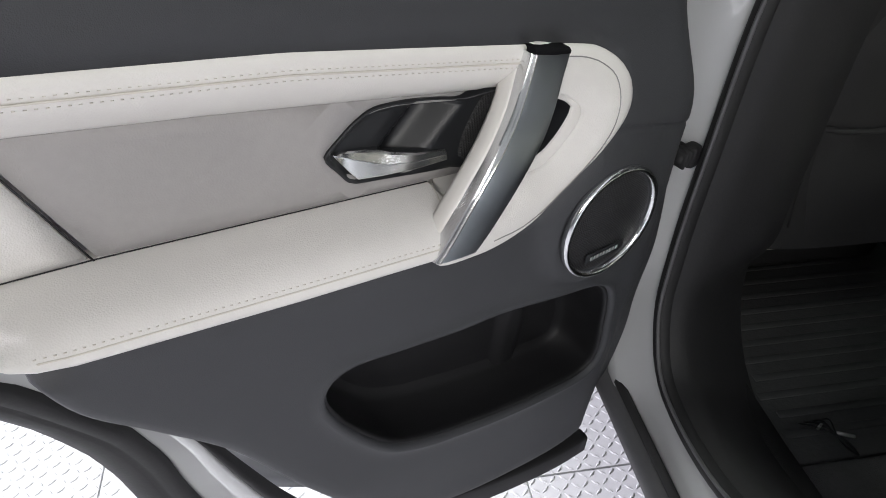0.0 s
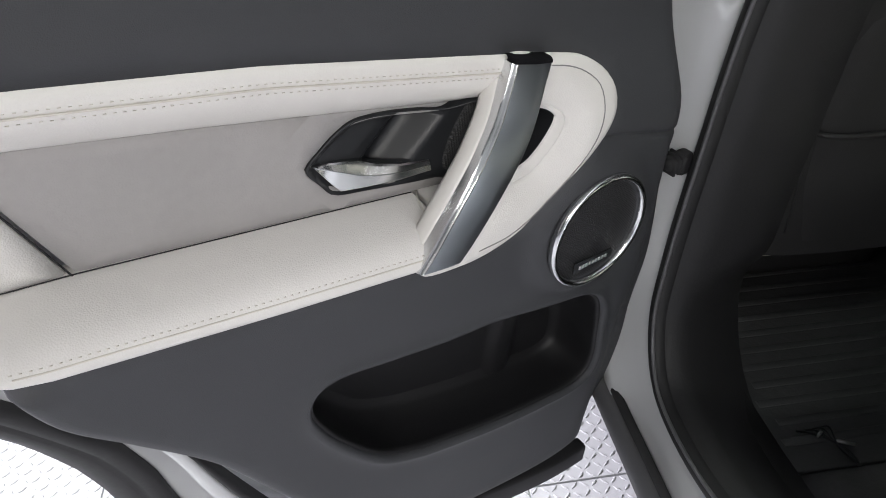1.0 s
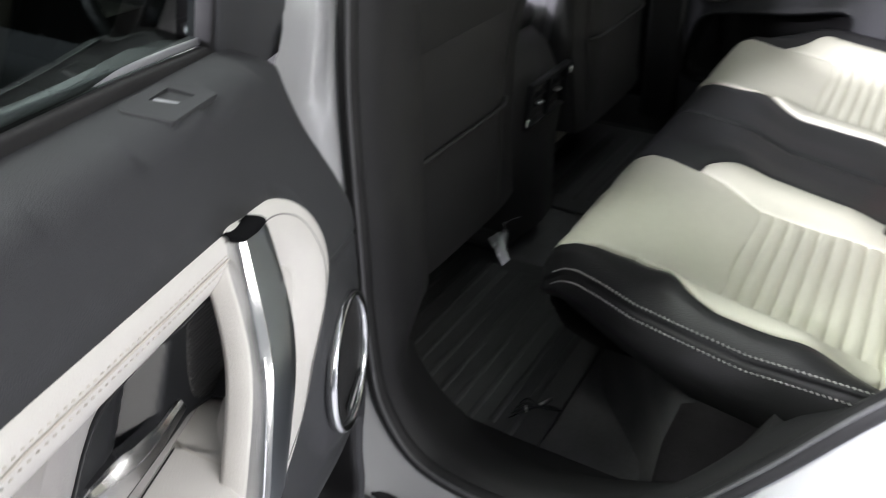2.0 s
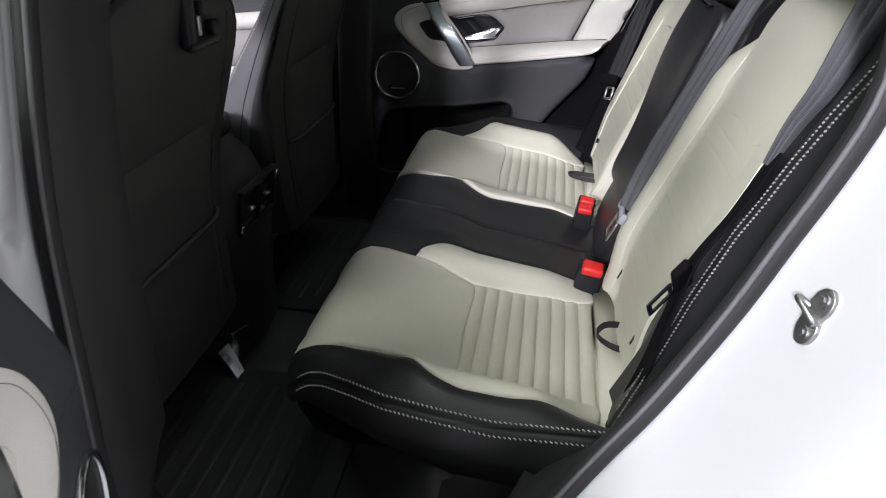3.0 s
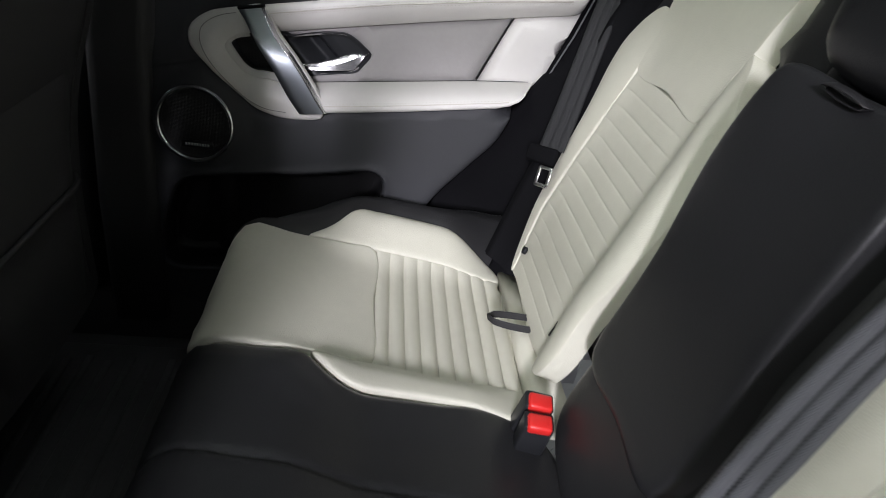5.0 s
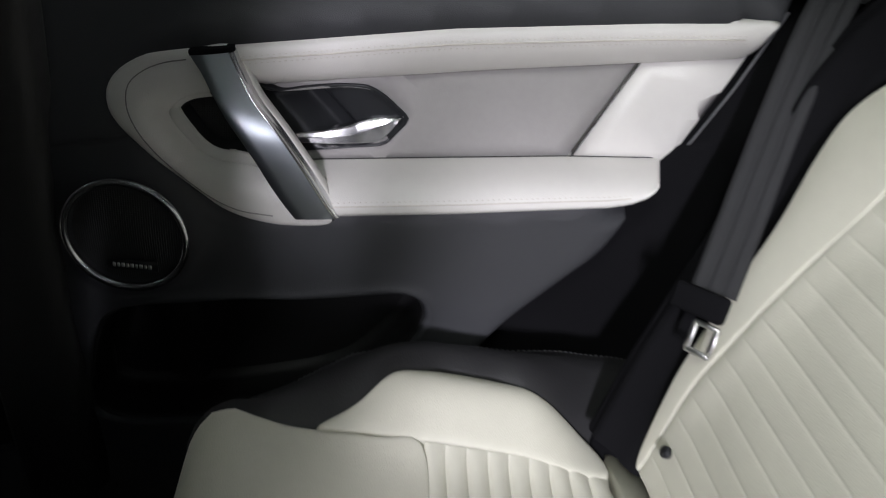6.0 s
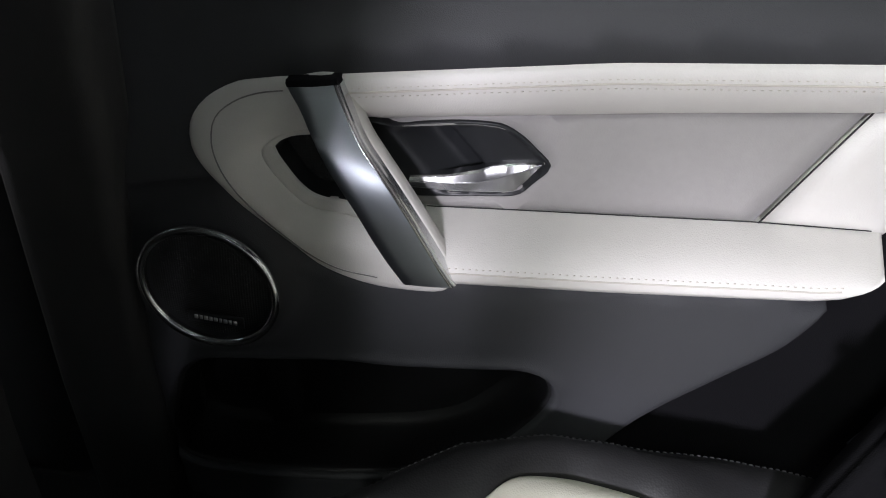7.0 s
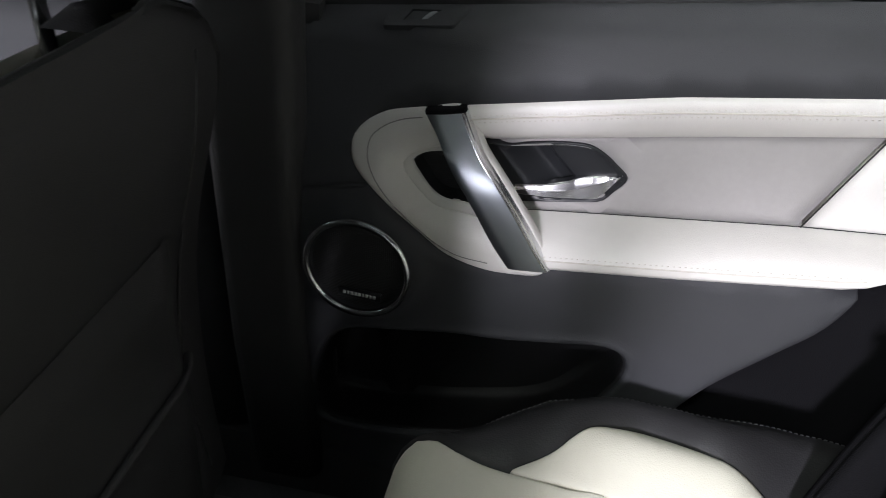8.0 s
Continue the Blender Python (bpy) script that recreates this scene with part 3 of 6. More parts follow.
    high = [(0.482, 1.0818), (0.4945, 1.0805), (0.510, 1.0780), (0.5245, 1.0735), (0.535, 1.0680), (0.5467, 1.0642), (0.562, 1.0592), (0.592, 1.0535)]
    rows = []
    for k in range(33):
        y = lerp(0.482, 0.592, k / 32)
        h = table([(0.482, 0.0070), (0.50, 0.0095), (0.53, 0.0105), (0.56, 0.0115), (0.592, 0.0105)], y)
        z0, zc, z1 = table(low, y), table(crest, y), table(high, y)
        rows.append([place(y, z0, h - 0.014), place(y, z0, h - 0.0020), place(y, z0 + 0.0006, h - 0.0004), place(y, z0 + 0.0014, h), place(y, zc - 0.0006, h - 0.0012), place(y, zc, h - 0.0020), place(y, zc + 0.0007, h - 0.0012), place(y, lerp(zc, z1, 0.8), h - 0.0030), place(y, z1, h - 0.0046), place(y, z1, h - 0.014)])
    lv = grid(rows, close_v=True)
    cap_ends(lv)
    part("release_lever", lv, LEVER, bz, "polished chrome release lever", sharp=25)

    # pull handle across the pad
    front_edge = spline([(0.6875, 1.1470, 0.0440), (0.6868, 1.1415, 0.0480), (0.6735, 1.1265, 0.0580), (0.6604, 1.1055, 0.0670), (0.6485, 1.0880, 0.0735), (0.6346, 1.0700, 0.0780), (0.6212, 1.0500, 0.0795), (0.6083, 1.0263, 0.0780), (0.5950, 1.0045, 0.0765), (0.5830, 0.9880, 0.0755)], 0.003)
    rear_edge = spline([(0.6455, 1.1545, 0.0435), (0.6450, 1.1490, 0.0460), (0.6330, 1.1245, 0.0535), (0.6210, 1.1060, 0.0605), (0.6070, 1.0917, 0.0675), (0.5930, 1.0762, 0.0725), (0.5790, 1.0572, 0.0745), (0.5647, 1.0360, 0.0755), (0.5497, 1.0118, 0.0758), (0.5370, 0.9935, 0.0757)], 0.003)

    def on_edge(line, t):
        x = max(0.0, min(1.0, t)) * (len(line) - 1)
        i = min(int(x), len(line) - 2)
        return line[i].lerp(line[i + 1], x - i)

    def bar(t, w, lift):
        a, b = on_edge(front_edge, t), on_edge(rear_edge, t)
        p = a + (b - a) * w
        return Vector(place(p.x, p.y, p.z + lift))

    T = [0.048 + 0.952 * k / 36 for k in range(37)]
    W = ((0.02, -0.014), (0.0, -0.005), (0.02, -0.0015), (0.06, -0.0002), (0.3, 0.0005), (0.55, 0.0007), (0.78, 0.0006), (0.885, 0.0002), (0.885, -0.014))
    hd = grid([[bar(t, w, l) for w, l in W] for t in T], close_v=True)
    cap_ends(hd)
    pull = part("pull_handle", hd, SMOKE, door, "smoked metallic pull handle", sharp=45)
    W2 = ((0.888, -0.014), (0.888, 0.0004), (0.915, 0.0006), (0.945, -0.0008), (0.958, -0.0022), (0.985, -0.0030), (1.0, -0.0060), (1.0, -0.014))
    ed = grid([[bar(t, w, l) for w, l in W2] for t in T], close_v=True)
    cap_ends(ed)
    part("bright_edge", ed, CHROME, pull, "polished bright edge", sharp=30)
    W3 = ((0.90, -0.0145), (1.0, -0.0115), (1.03, -0.0135), (1.05, -0.019), (1.04, -0.026), (1.0, -0.030), (0.90, -0.028))
    gp = grid([[bar(t, w, l - 0.004 * (1 - math.sin(math.pi * t))) for w, l in W3] for t in T[1:]], close_v=True)
    cap_ends(gp)
    part("grip_lining", gp, CREAM, pull, "cream leather grip lining")
    cp = grid([[bar(t, w, l - dip) for w, l in ((-0.004, -0.009), (-0.004, -0.0030), (0.02, -0.0004), (0.5, 0.0021), (0.97, 0.0006), (1.004, -0.0030), (1.004, -0.009))] for t, dip in ((0.022, 0.004), (0.022, 0.0010), (0.025, 0.0003), (0.030, -0.0004), (0.046, 0.0))], close_v=True)
    cap_ends(cp)
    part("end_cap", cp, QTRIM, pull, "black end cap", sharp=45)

    # loudspeaker
    cy, cz, rr = 0.751, 0.956, 0.0605
    hub = 0.080
    ringp = [place(cy + rr * math.cos(a), cz + 1.03 * rr * math.sin(a), hub + 0.001) for a in [2 * math.pi * k / 64 for k in range(64)]]
    sp = part("speaker_ring", sweep(ringp, [(0.0035, 0.0), (0.002, 0.003), (-0.001, 0.0035), (-0.004, 0.0), (-0.003, -0.006), (0.003, -0.006)], [(Vector((0, p[1] - cy, p[2] - cz))).normalized() for p in ringp], closed=True), RINGCHROME, door, "bright chrome speaker surround")
    part("speaker_grille", sheet([(cy + (rr - 0.003) * math.cos(a), cz + 1.03 * (rr - 0.003) * math.sin(a)) for a in [2 * math.pi * k / 40 for k in range(40)]], lambda y, z, d: hub - 0.002 + 0.004 * smooth(0, 0.05, d), place, 0.012, 0.003, 0.002, 0.002), MESH_BLACK, sp, "black perforated speaker grille")
    bars = []
    for k in range(9):
        y = 0.730 + k * 0.0045
        w = (0.0034, 0.0026, 0.0034, 0.0022, 0.0034, 0.003, 0.0034, 0.0026, 0.003)[k]
        bars.append(block(0.0012, w, 0.0042, Matrix.Translation(place(y, 0.9205 + 0.0012 * (k - 4) * 0.1, hub + 0.0036)), 0))
    part("badge", block(0.0015, 0.052, 0.013, Matrix.Translation(place(0.748, 0.9205, hub + 0.0024)), 0.0004, 1), GLOSSY, sp, "small black badge plate")
    part("badge_marks", join(*bars), SILVER, sp, "silver bars of a small badge")

    # window switch on the sill
    def sill(y, k, lift):
        z = lerp(1.2165, 1.232, k) + 0.12 * (0.66 - y)
        p = Vector(place(y, z, lerp(0.004, -0.036, k)))
        return p + Vector((-sg * 0.37, 0, 0.93)) * lift

    plate_line = [(0.7468, 0.082), (0.6714, 0.064), (0.6597, 0.732), (0.6651, 0.868), (0.7232, 0.897), (0.7474, 0.524)]
    well_line = [(0.7276, 0.295), (0.7013, 0.321), (0.6900, 0.670), (0.7218, 0.706)]

    def rounded(line, r):
        """The polygon with its corners cut to short arcs."""
        out_ = []
        for i, c in enumerate(line):
            c, a, b = Vector((c[0], c[1] * 0.043)), Vector((line[i - 1][0], line[i - 1][1] * 0.043)), Vector((line[(i + 1) % len(line)][0], line[(i + 1) % len(line)][1] * 0.043))
            p, q = c + (a - c).normalized() * r, c + (b - c).normalized() * r
            for k in range(5):
                w = k / 4
                s_ = p * (1 - w) ** 2 + c * 2 * w * (1 - w) + q * w * w
                out_.append((s_.x, s_.y / 0.043))
        return out_

    plate_r = rounded(plate_line, 0.004)
    well_r = rounded(well_line, 0.0012)
    cy_, ck_ = 0.7075, 0.48

    def shrink(line, f, lift):
        return [sill(lerp(cy_, y, f), lerp(ck_, k, f), lift) for y, k in line]

    bm = bmesh.new()
    loops = [[bm.verts.new(p) for p in shrink(plate_r, f, l)] for f, l in ((1.0, -0.006), (1.0, 0.0008), (0.985, 0.0017), (0.955, 0.0020), (0.93, 0.0019))]
    m_ = len(plate_r)
    for a, b in zip(loops, loops[1:]):
        for i in range(m_):
            bm.faces.new((a[i], a[(i + 1) % m_], b[(i + 1) % m_], b[i]))
    wl = [bm.verts.new(p) for p in shrink(well_r, 1.0, 0.0019)]
    outer_edges = [bm.edges.get((loops[-1][i], loops[-1][(i + 1) % m_])) for i in range(m_)]
    inner_edges = [bm.edges.new((wl[i], wl[(i + 1) % len(wl)])) for i in range(len(wl))]
    bmesh.ops.triangle_fill(bm, edges=outer_edges + inner_edges, use_beauty=True)
    deep = [bm.verts.new(p) for p in shrink(well_r, 0.96, -0.0045)]
    for i in range(len(wl)):
        bm.faces.new((wl[i], wl[(i + 1) % len(wl)], deep[(i + 1) % len(wl)], deep[i]))
    bm.faces.new(deep)
    bmesh.ops.recalc_face_normals(bm, faces=bm.faces[:])
    sw = part("window_switch", bm, PANEL, door, "charcoal window switch plate", sharp=35)
    rows = []
    for w, lo_, hi_ in ((0.10, -0.004, 0.0004), (0.16, -0.004, 0.0012), (0.24, -0.004, 0.0010), (0.62, -0.004, -0.0030), (0.66, -0.004, -0.004)):
        a, b = (lerp(well_line[1][0], well_line[0][0], w), lerp(0.321, 0.295, w)), (lerp(well_line[2][0], well_line[3][0], w), lerp(0.67, 0.706, w))
        rows.append([sill(lerp(a[0], b[0], f), lerp(a[1], b[1], f), l) for f, l in ((0.08, lo_), (0.08, hi_), (0.92, hi_), (0.92, lo_))])
    part("rocker", grid(rows), GREYPL, sw, "pale grey rocker switch", False)

    # painted shell behind the trim, rubber, sash and glass
    def out(k):
        n = len(rim)
        c = []
        R = [tuple(p)[:2] for p in spline([(a, b, 0) for a, b in rim], 0.02, True)]
        m = len(R)
        for i in range(m):
            t = (Vector(R[(i + 1) % m]) - Vector(R[i - 1])).normalized()
            y, z = R[i]
            w = k * smooth(1.24, 1.15, z) * (1.0 if y < 0.80 else 0.35)
            c.append((y + t.y * w, z - t.x * w))
        return c

    flange = out(0.030)
    part("painted_frame", sheet(flange, lambda y, z, d: -0.036 - 0.010 * smooth(0.05, 0.0, d), place, 0.03, 0.012, 0.012, 0.03, closed_curve=False), PAINT, door, "white painted door frame")
    part("outer_skin", sheet(out(0.112), lambda y, z, d: -0.135, place, 0.05, 0.03, -0.03, 0.001, closed_curve=False), PAINT, door, "white painted outer skin")

    def strip(inner, outer, hs, n=24):
        """A moulded strip between two lines (z -> y) running down the wheel-arch edge."""
        rows = []
        for k in range(n + 1):
            z = lerp(1.02, 0.50, k / n)
            a, c = table(inner, 1.1 - z), table(outer, 1.1 - z)
            rows.append([place(lerp(a, c, f), z, h) for f, h in hs])
        return grid(rows)

    l1 = [(0.10, 0.130), (0.174, 0.200), (0.193, 0.222), (0.247, 0.254), (0.294, 0.286), (0.355, 0.308), (0.407, 0.318), (0.436, 0.325), (0.60, 0.372)]
    l0 = [(0.10, 0.090), (0.234, 0.195), (0.257, 0.211), (0.286, 0.226), (0.322, 0.243), (0.369, 0.258), (0.422, 0.270), (0.60, 0.305)]
    l2 = [(0.10, 0.23), (0.33, 0.338), (0.397, 0.360), (0.482, 0.392), (0.60, 0.44)]
    l3 = [(0.10, 0.24), (0.327, 0.345), (0.398, 0.374), (0.486, 0.412), (0.60, 0.47)]
    part("arch_seal", strip(l1, l0, ((-0.02, -0.066), (0.0, -0.052), (0.12, -0.047), (0.35, -0.050), (0.42, -0.054), (0.5, -0.053), (0.75, -0.060), (0.94, -0.068), (1.0, -0.078), (1.0, -0.12))), RUBBER, door, "broad black rubber arch strip")
    part("door_flange", strip(l2, l1, ((-0.1, -0.060), (0.0, -0.044), (0.08, -0.040), (0.36, -0.042), (0.42, -0.047), (0.92, -0.056), (1.1, -0.064))), PAINT, door, "white painted flange")
    part("inner_seal", strip(l3, l2, ((0.0, -0.048), (0.15, -0.030), (0.5, -0.026), (0.85, -0.032), (1.0, -0.048))), RUBBER, door, "narrow black rubber strip")
    bpath = [place(y, z, 0.026) for y, z in [(0.56, 0.530), (0.64, 0.490), (0.74, 0.455), (0.83, 0.434), (0.886, 0.432)]]
    part("bottom_seal", sweep(spline(bpath, 0.02), rbox(0.022, 0.04, 0.006), (sg, 0, 0)), RUBBER, door, "black rubber bottom strip")
    # check strap and wiring boot near the hinge
    part("latch_boot", join(block(0.022, 0.030, 0.016, Matrix.Translation(place(0.925, 0.952, 0.026)), 0.006), block(0.018, 0.018, 0.030, Matrix.Translation(place(0.941, 0.947, 0.028)), 0.005), *[block(0.026, 0.004, 0.022, Matrix.Translation(place(0.916 + 0.008 * k, 0.951, 0.027)), 0.0015, 1) for k in range(3)]), RUBBER, door, "black rubber boot at the hinge side")

    def glassx(z):
        return 0.775 - 0.26 * (z - 1.22)

    def gp_(y, z, dx=0.0):
        return (sg * (glassx(z) + dx), y, z)

    zs = [1.165 + 0.065 * k for k in range(8)]
    gl = grid([[gp_(lerp(0.12, 0.845 - 0.10 * (z - 1.2), k / 6), z + 0.08 * (1 - k / 6) * smooth(1.4, 1.2, z)) for k in range(7)] for z in zs])
    pane = part("window_pane", gl, GLASS, door, "tinted window glass")
    pane.visible_shadow = False
    def sash_front(z):
        return 0.949 + 0.6 * max(0.0, 1.27 - z) - 0.1 * max(0.0, z - 1.27)

    rows = []
    for z in [1.165 + 0.0225 * k for k in range(21)]:
        a, b = 0.838 - 0.10 * (z - 1.2), sash_front(z)
        rows.append([gp_(a + 0.008, z, 0.012), gp_(a, z, -0.010), gp_(a + 0.001, z, -0.0165), gp_(a + 0.006, z, -0.0195), gp_(lerp(a, b, 0.5), z, -0.0275), gp_(b - 0.012, z, -0.0345), gp_(b - 0.004, z, -0.0335), gp_(b, z, -0.028), gp_(b + 0.002, z, 0.0), gp_(b, z, 0.02)])
    fr = grid(rows, close_v=True)
    part("window_sash", cap_ends(fr), PANEL, door, "charcoal window sash upright", sharp=50)
    part("glass_run", sweep([gp_(0.834 - 0.10 * (z - 1.2), z, -0.008) for z in [1.18 + 0.06 * k for k in range(8)]], rbox(0.016, 0.008, 0.003, 2), (1, 0, 0)), RUBBER, door, "black rubber edge along the glass")
    tp = sweep([gp_(0.80 - 0.68 * k / 8, 1.615 - 0.02 * (k / 8) ** 2, -0.01) for k in range(9)], rbox(0.05, 0.05, 0.012), (1, 0, 0))
    part("window_sash", tp, TRIM, door)
    rp = sweep([gp_(0.12 + 0.06 * smooth(1.3, 1.6, z), z, -0.01) for z in [1.27 + 0.05 * k for k in range(8)]], rbox(0.05, 0.05, 0.012), (1, 0, 0))
    part("window_sash", rp, TRIM, door)
    b0 = [(0.85, 1.205), (0.70, 1.2265), (0.50, 1.251), (0.30, 1.275), (0.12, 1.297)]
    part("belt_seal", sweep([(sg * 0.768, y, z - 0.004) for y, z in b0], rbox(0.014, 0.024, 0.004), (1, 0, 0)), RUBBER, door, "black rubber belt seal")
    part("outer_belt_seal", sweep([(sg * 0.790, y, z - 0.026) for y, z in b0], rbox(0.012, 0.062, 0.003), (1, 0, 0)), RUBBER, door, "black outer belt seal")
    part("glass_edge", sweep([(sg * 0.7715, y, z + 0.0125) for y, z in b0], rbox(0.004, 0.006, 0.0012, 2), (1, 0, 0)), GREYPL, door, "pale line at the foot of the glass")
    # bright painted edge at the rear of the trim
    part("edge_strip", sweep([place(y, z, 0.006) for y, z in [(0.112, 1.232), (0.141, 1.15), (0.174, 1.075), (0.205, 1.02)]], rbox(0.002, 0.003, 0.0006, 2), (sg, 0, 0)), CLAD, door, "thin grey edge strip")
    return door


make_rear_door("R", pose(0, 0, 0, 0, 0, -3), "closed charcoal rear door with cream pads and bright pull handle")
make_rear_door("L", pose(-1.3221, -0.2458, -0.0214, -0.231, 1.658, -64.8), "wide open white rear door with charcoal and cream trim")


# ---- bay: floor, walls, ceiling ----
def quad_sheet(name, pts, mat, label, category, kind="structure"):
    bm = bmesh.new()
    bm.faces.new([bm.verts.new(p) for p in pts])
    return tagged(new(name, finish(bm, mat, False)), label, category, "", kind)


ground = quad_sheet("floor", [(-9, -9, -0.006), (9, -9, -0.006), (9, 9, -0.006), (-9, 9, -0.006)], FLOORM, "white vinyl bay floor", "floor")
for nm, a, b in (("wall_north", (-9, 9), (9, 9)), ("wall_south", (9, -9), (-9, -9)), ("wall_east", (9, 9), (9, -9)), ("wall_west", (-9, -9), (-9, 9))):
    quad_sheet(nm, [(*a, -0.1), (*b, -0.1), (*b, 4.7), (*a, 4.7)], WALLM if nm != "wall_north" else DARKWALL, "plain painted bay wall", "wall")
quad_sheet("ceiling", [(-9, 9, 4.6), (9, 9, 4.6), (9, -9, 4.6), (-9, -9, 4.6)], WALLM, "plain white bay ceiling", "ceiling")


def tread_tile(size):
    """A vinyl tile with raised lozenges in a basket pattern."""
    vs, fs = [], []

    def add(pts, faces):
        k = len(vs)
        vs.extend(pts)
        fs.extend(tuple(k + i for i in f) for f in faces)

    g = 0.0015
    a, b = g, size - g
    add([(a, a, -0.005), (b, a, -0.005), (b, b, -0.005), (a, b, -0.005), (a + 0.001, a + 0.001, 0), (b - 0.001, a + 0.001, 0), (b - 0.001, b - 0.001, 0), (a + 0.001, b - 0.001, 0)],
        [(4, 5, 6, 7), (0, 1, 5, 4), (1, 2, 6, 5), (2, 3, 7, 6), (3, 0, 4, 7)])
    n = int(size / 0.0222)
    for i in range(n):
        for j in range(n):
            x, y = (i + 0.5) * size / n, (j + 0.5) * size / n
            an = radians(45 if (i + j) % 2 else -45)
            dx, dy = math.cos(an), math.sin(an)
            L, w = 0.0115, 0.0032
            P = [(x + dx * L, y + dy * L, 0), (x - dy * w, y + dx * w, 0), (x - dx * L, y - dy * L, 0), (x + dy * w, y - dx * w, 0)]
            Q = [(x + dx * L * 0.6, y + dy * L * 0.6, 0.0024), (x - dy * w * 0.5, y + dx * w * 0.5, 0.0024), (x - dx * L * 0.6, y - dy * L * 0.6, 0.0024), (x + dy * w * 0.5, y - dx * w * 0.5, 0.0024)]
            add(P + Q, [(4, 5, 6, 7), (0, 1, 5, 4), (1, 2, 6, 5), (2, 3, 7, 6), (3, 0, 4, 7)])
    me = bpy.data.meshes.new("floor_tile")
    me.from_pydata(vs, [], fs)
    me.materials.append(FLOORM)
    return me


TILE = 0.9
tile_mesh = tread_tile(TILE)
for i in range(-2, 2):
    for j in range(-1, 3):
        o = new("floor_tile", tile_mesh)
        o.parent = ground
        o.location = (-0.815 + 0.02 + i * TILE, 0.975 + (j - 1) * TILE, 0)

# ---- car body round the open doorway ----
car = thing("car_body", pose(0, 0, 0), "white estate car body with an open rear doorway", "car")
LOOP = [(-0.58, 0.785, 1.62), (-0.655, 0.778, 1.35), (-0.712, 0.767, 1.15), (-0.735, 0.757, 0.95), (-0.745, 0.751, 0.80), (-0.752, 0.733, 0.712), (-0.756, 0.672, 0.640), (-0.758, 0.50, 0.643), (-0.748, 0.38, 0.705), (-0.728, 0.295, 0.805), (-0.710, 0.226, 0.908), (-0.702, 0.185, 0.968), (-0.70, 0.159, 1.015), (-0.70, 0.122, 1.092), (-0.70, 0.095, 1.158), (-0.70, 0.072, 1.213), (-0.70, 0.052, 1.272), (-0.696, 0.047, 1.31), (-0.688, 0.055, 1.38), (-0.66, 0.10, 1.48), (-0.60, 0.25, 1.60), (-0.575, 0.5, 1.64)]
loop = spline(LOOP, 0.02, True)


def around(dx, grow):
    """The doorway's outline shifted outboard by dx and grown by grow in its own plane."""
    n = len(loop)
    out = []
    for i in range(n):
        t = loop[(i + 1) % n] - loop[i - 1]
        t = Vector((0, t.y, t.z)).normalized()
        nrm = Vector((0, -t.z, t.y))
        p = loop[i]
        c = Vector((0, 0.42, 1.15))
        if nrm.dot(Vector((0, p.y, p.z)) - c) < 0:
            nrm = -nrm
        g = grow(p) if callable(grow) else grow
        out.append(p + nrm * g + Vector((-dx(p) if callable(dx) else -dx, 0, 0)))
    return out


def slim(p):
    """The pillar beside the window is narrower than the jamb below it."""
    return 1 - 0.72 * smooth(0.92, 1.20, p.z) * smooth(0.55, 0.72, p.y)


def sill_zone(p):
    return smooth(0.80, 0.70, p.z) * smooth(0.30, 0.42, p.y)


def rings(specs):
    rs = [around(a, b) for a, b in specs]
    rows = [[r[i] for r in rs] for i in range(len(loop))]
    bm = grid(rows, close_u=True)
    bmesh.ops.recalc_face_normals(bm, faces=bm.faces[:])
    return bm


def back_edge(p):
    return smooth(0.36, 0.22, p.y) * smooth(1.55, 1.40, p.z)


def jamb_ring(dx, grow, dx_back, grow_back, dx_sill=0.0, grow_sill=0.0, narrow=True):
    """One line of the jamb: the shut face turns forward at the rear edge and drops into the sill."""
    def a(p):
        return lerp(dx * (slim(p) if narrow else 1), dx_back, back_edge(p)) + dx_sill * sill_zone(p)

    def b(p):
        return lerp(grow * (slim(p) if narrow else 1), grow_back, back_edge(p)) + grow_sill * sill_zone(p)
    return a, b


jamb = part("door_jamb", rings([(-0.012, -0.012), (0.0, 0.004), jamb_ring(0.012, 0.014, 0.012, 0.011, 0, 0.016, False), jamb_ring(0.035, 0.032, 0.045, 0.024, -0.010, 0.025), jamb_ring(0.085, 0.062, 0.110, 0.042, -0.05, 0.004), jamb_ring(0.10, 0.085, 0.150, 0.056, -0.06, -0.01), jamb_ring(0.125, 0.115, 0.190, 0.080, -0.085, -0.03), jamb_ring(0.15, 0.15, 0.220, 0.120, -0.11, -0.06)]), PAINT, car, "white painted door jamb")
sl = around(-0.004, -0.004)
part("door_seal", sweep(sl, [(0.013 * math.cos(a), 0.011 * math.sin(a)) for a in [2 * math.pi * k / 12 for k in range(12)]], (1, 0, 0), closed=True), RUBBER, car, "black rubber door seal")

# Greyer than the rubber, to put the seal's highlight line into colour.
part("seal_bead", sweep(around(0.0065, -0.0115), circle(0.0026, 8), (1, 0, 0), closed=True), CLAD, car, "thin lighter lip of the door seal, standing for its highlight")


def sill_drop(p):
    return smooth(0.82, 0.70, p.z) * smooth(0.24, 0.34, p.y)


part("seal_trim", rings([(0.000, -0.006), (-0.02, lambda p: -0.022 + 0.020 * back_edge(p)), (-0.045, lambda p: -0.026 + 0.036 * back_edge(p) + 0.014 * sill_drop(p)), (-0.085, lambda p: -0.020 + 0.05 * back_edge(p) + 0.034 * sill_drop(p)), (-0.14, lambda p: -0.004 + 0.07 * back_edge(p) + 0.06 * sill_drop(p)), (-0.17, lambda p: 0.03 + 0.05 * back_edge(p) + 0.05 * sill_drop(p))]), RUBBER, car, "black plastic doorway trim")
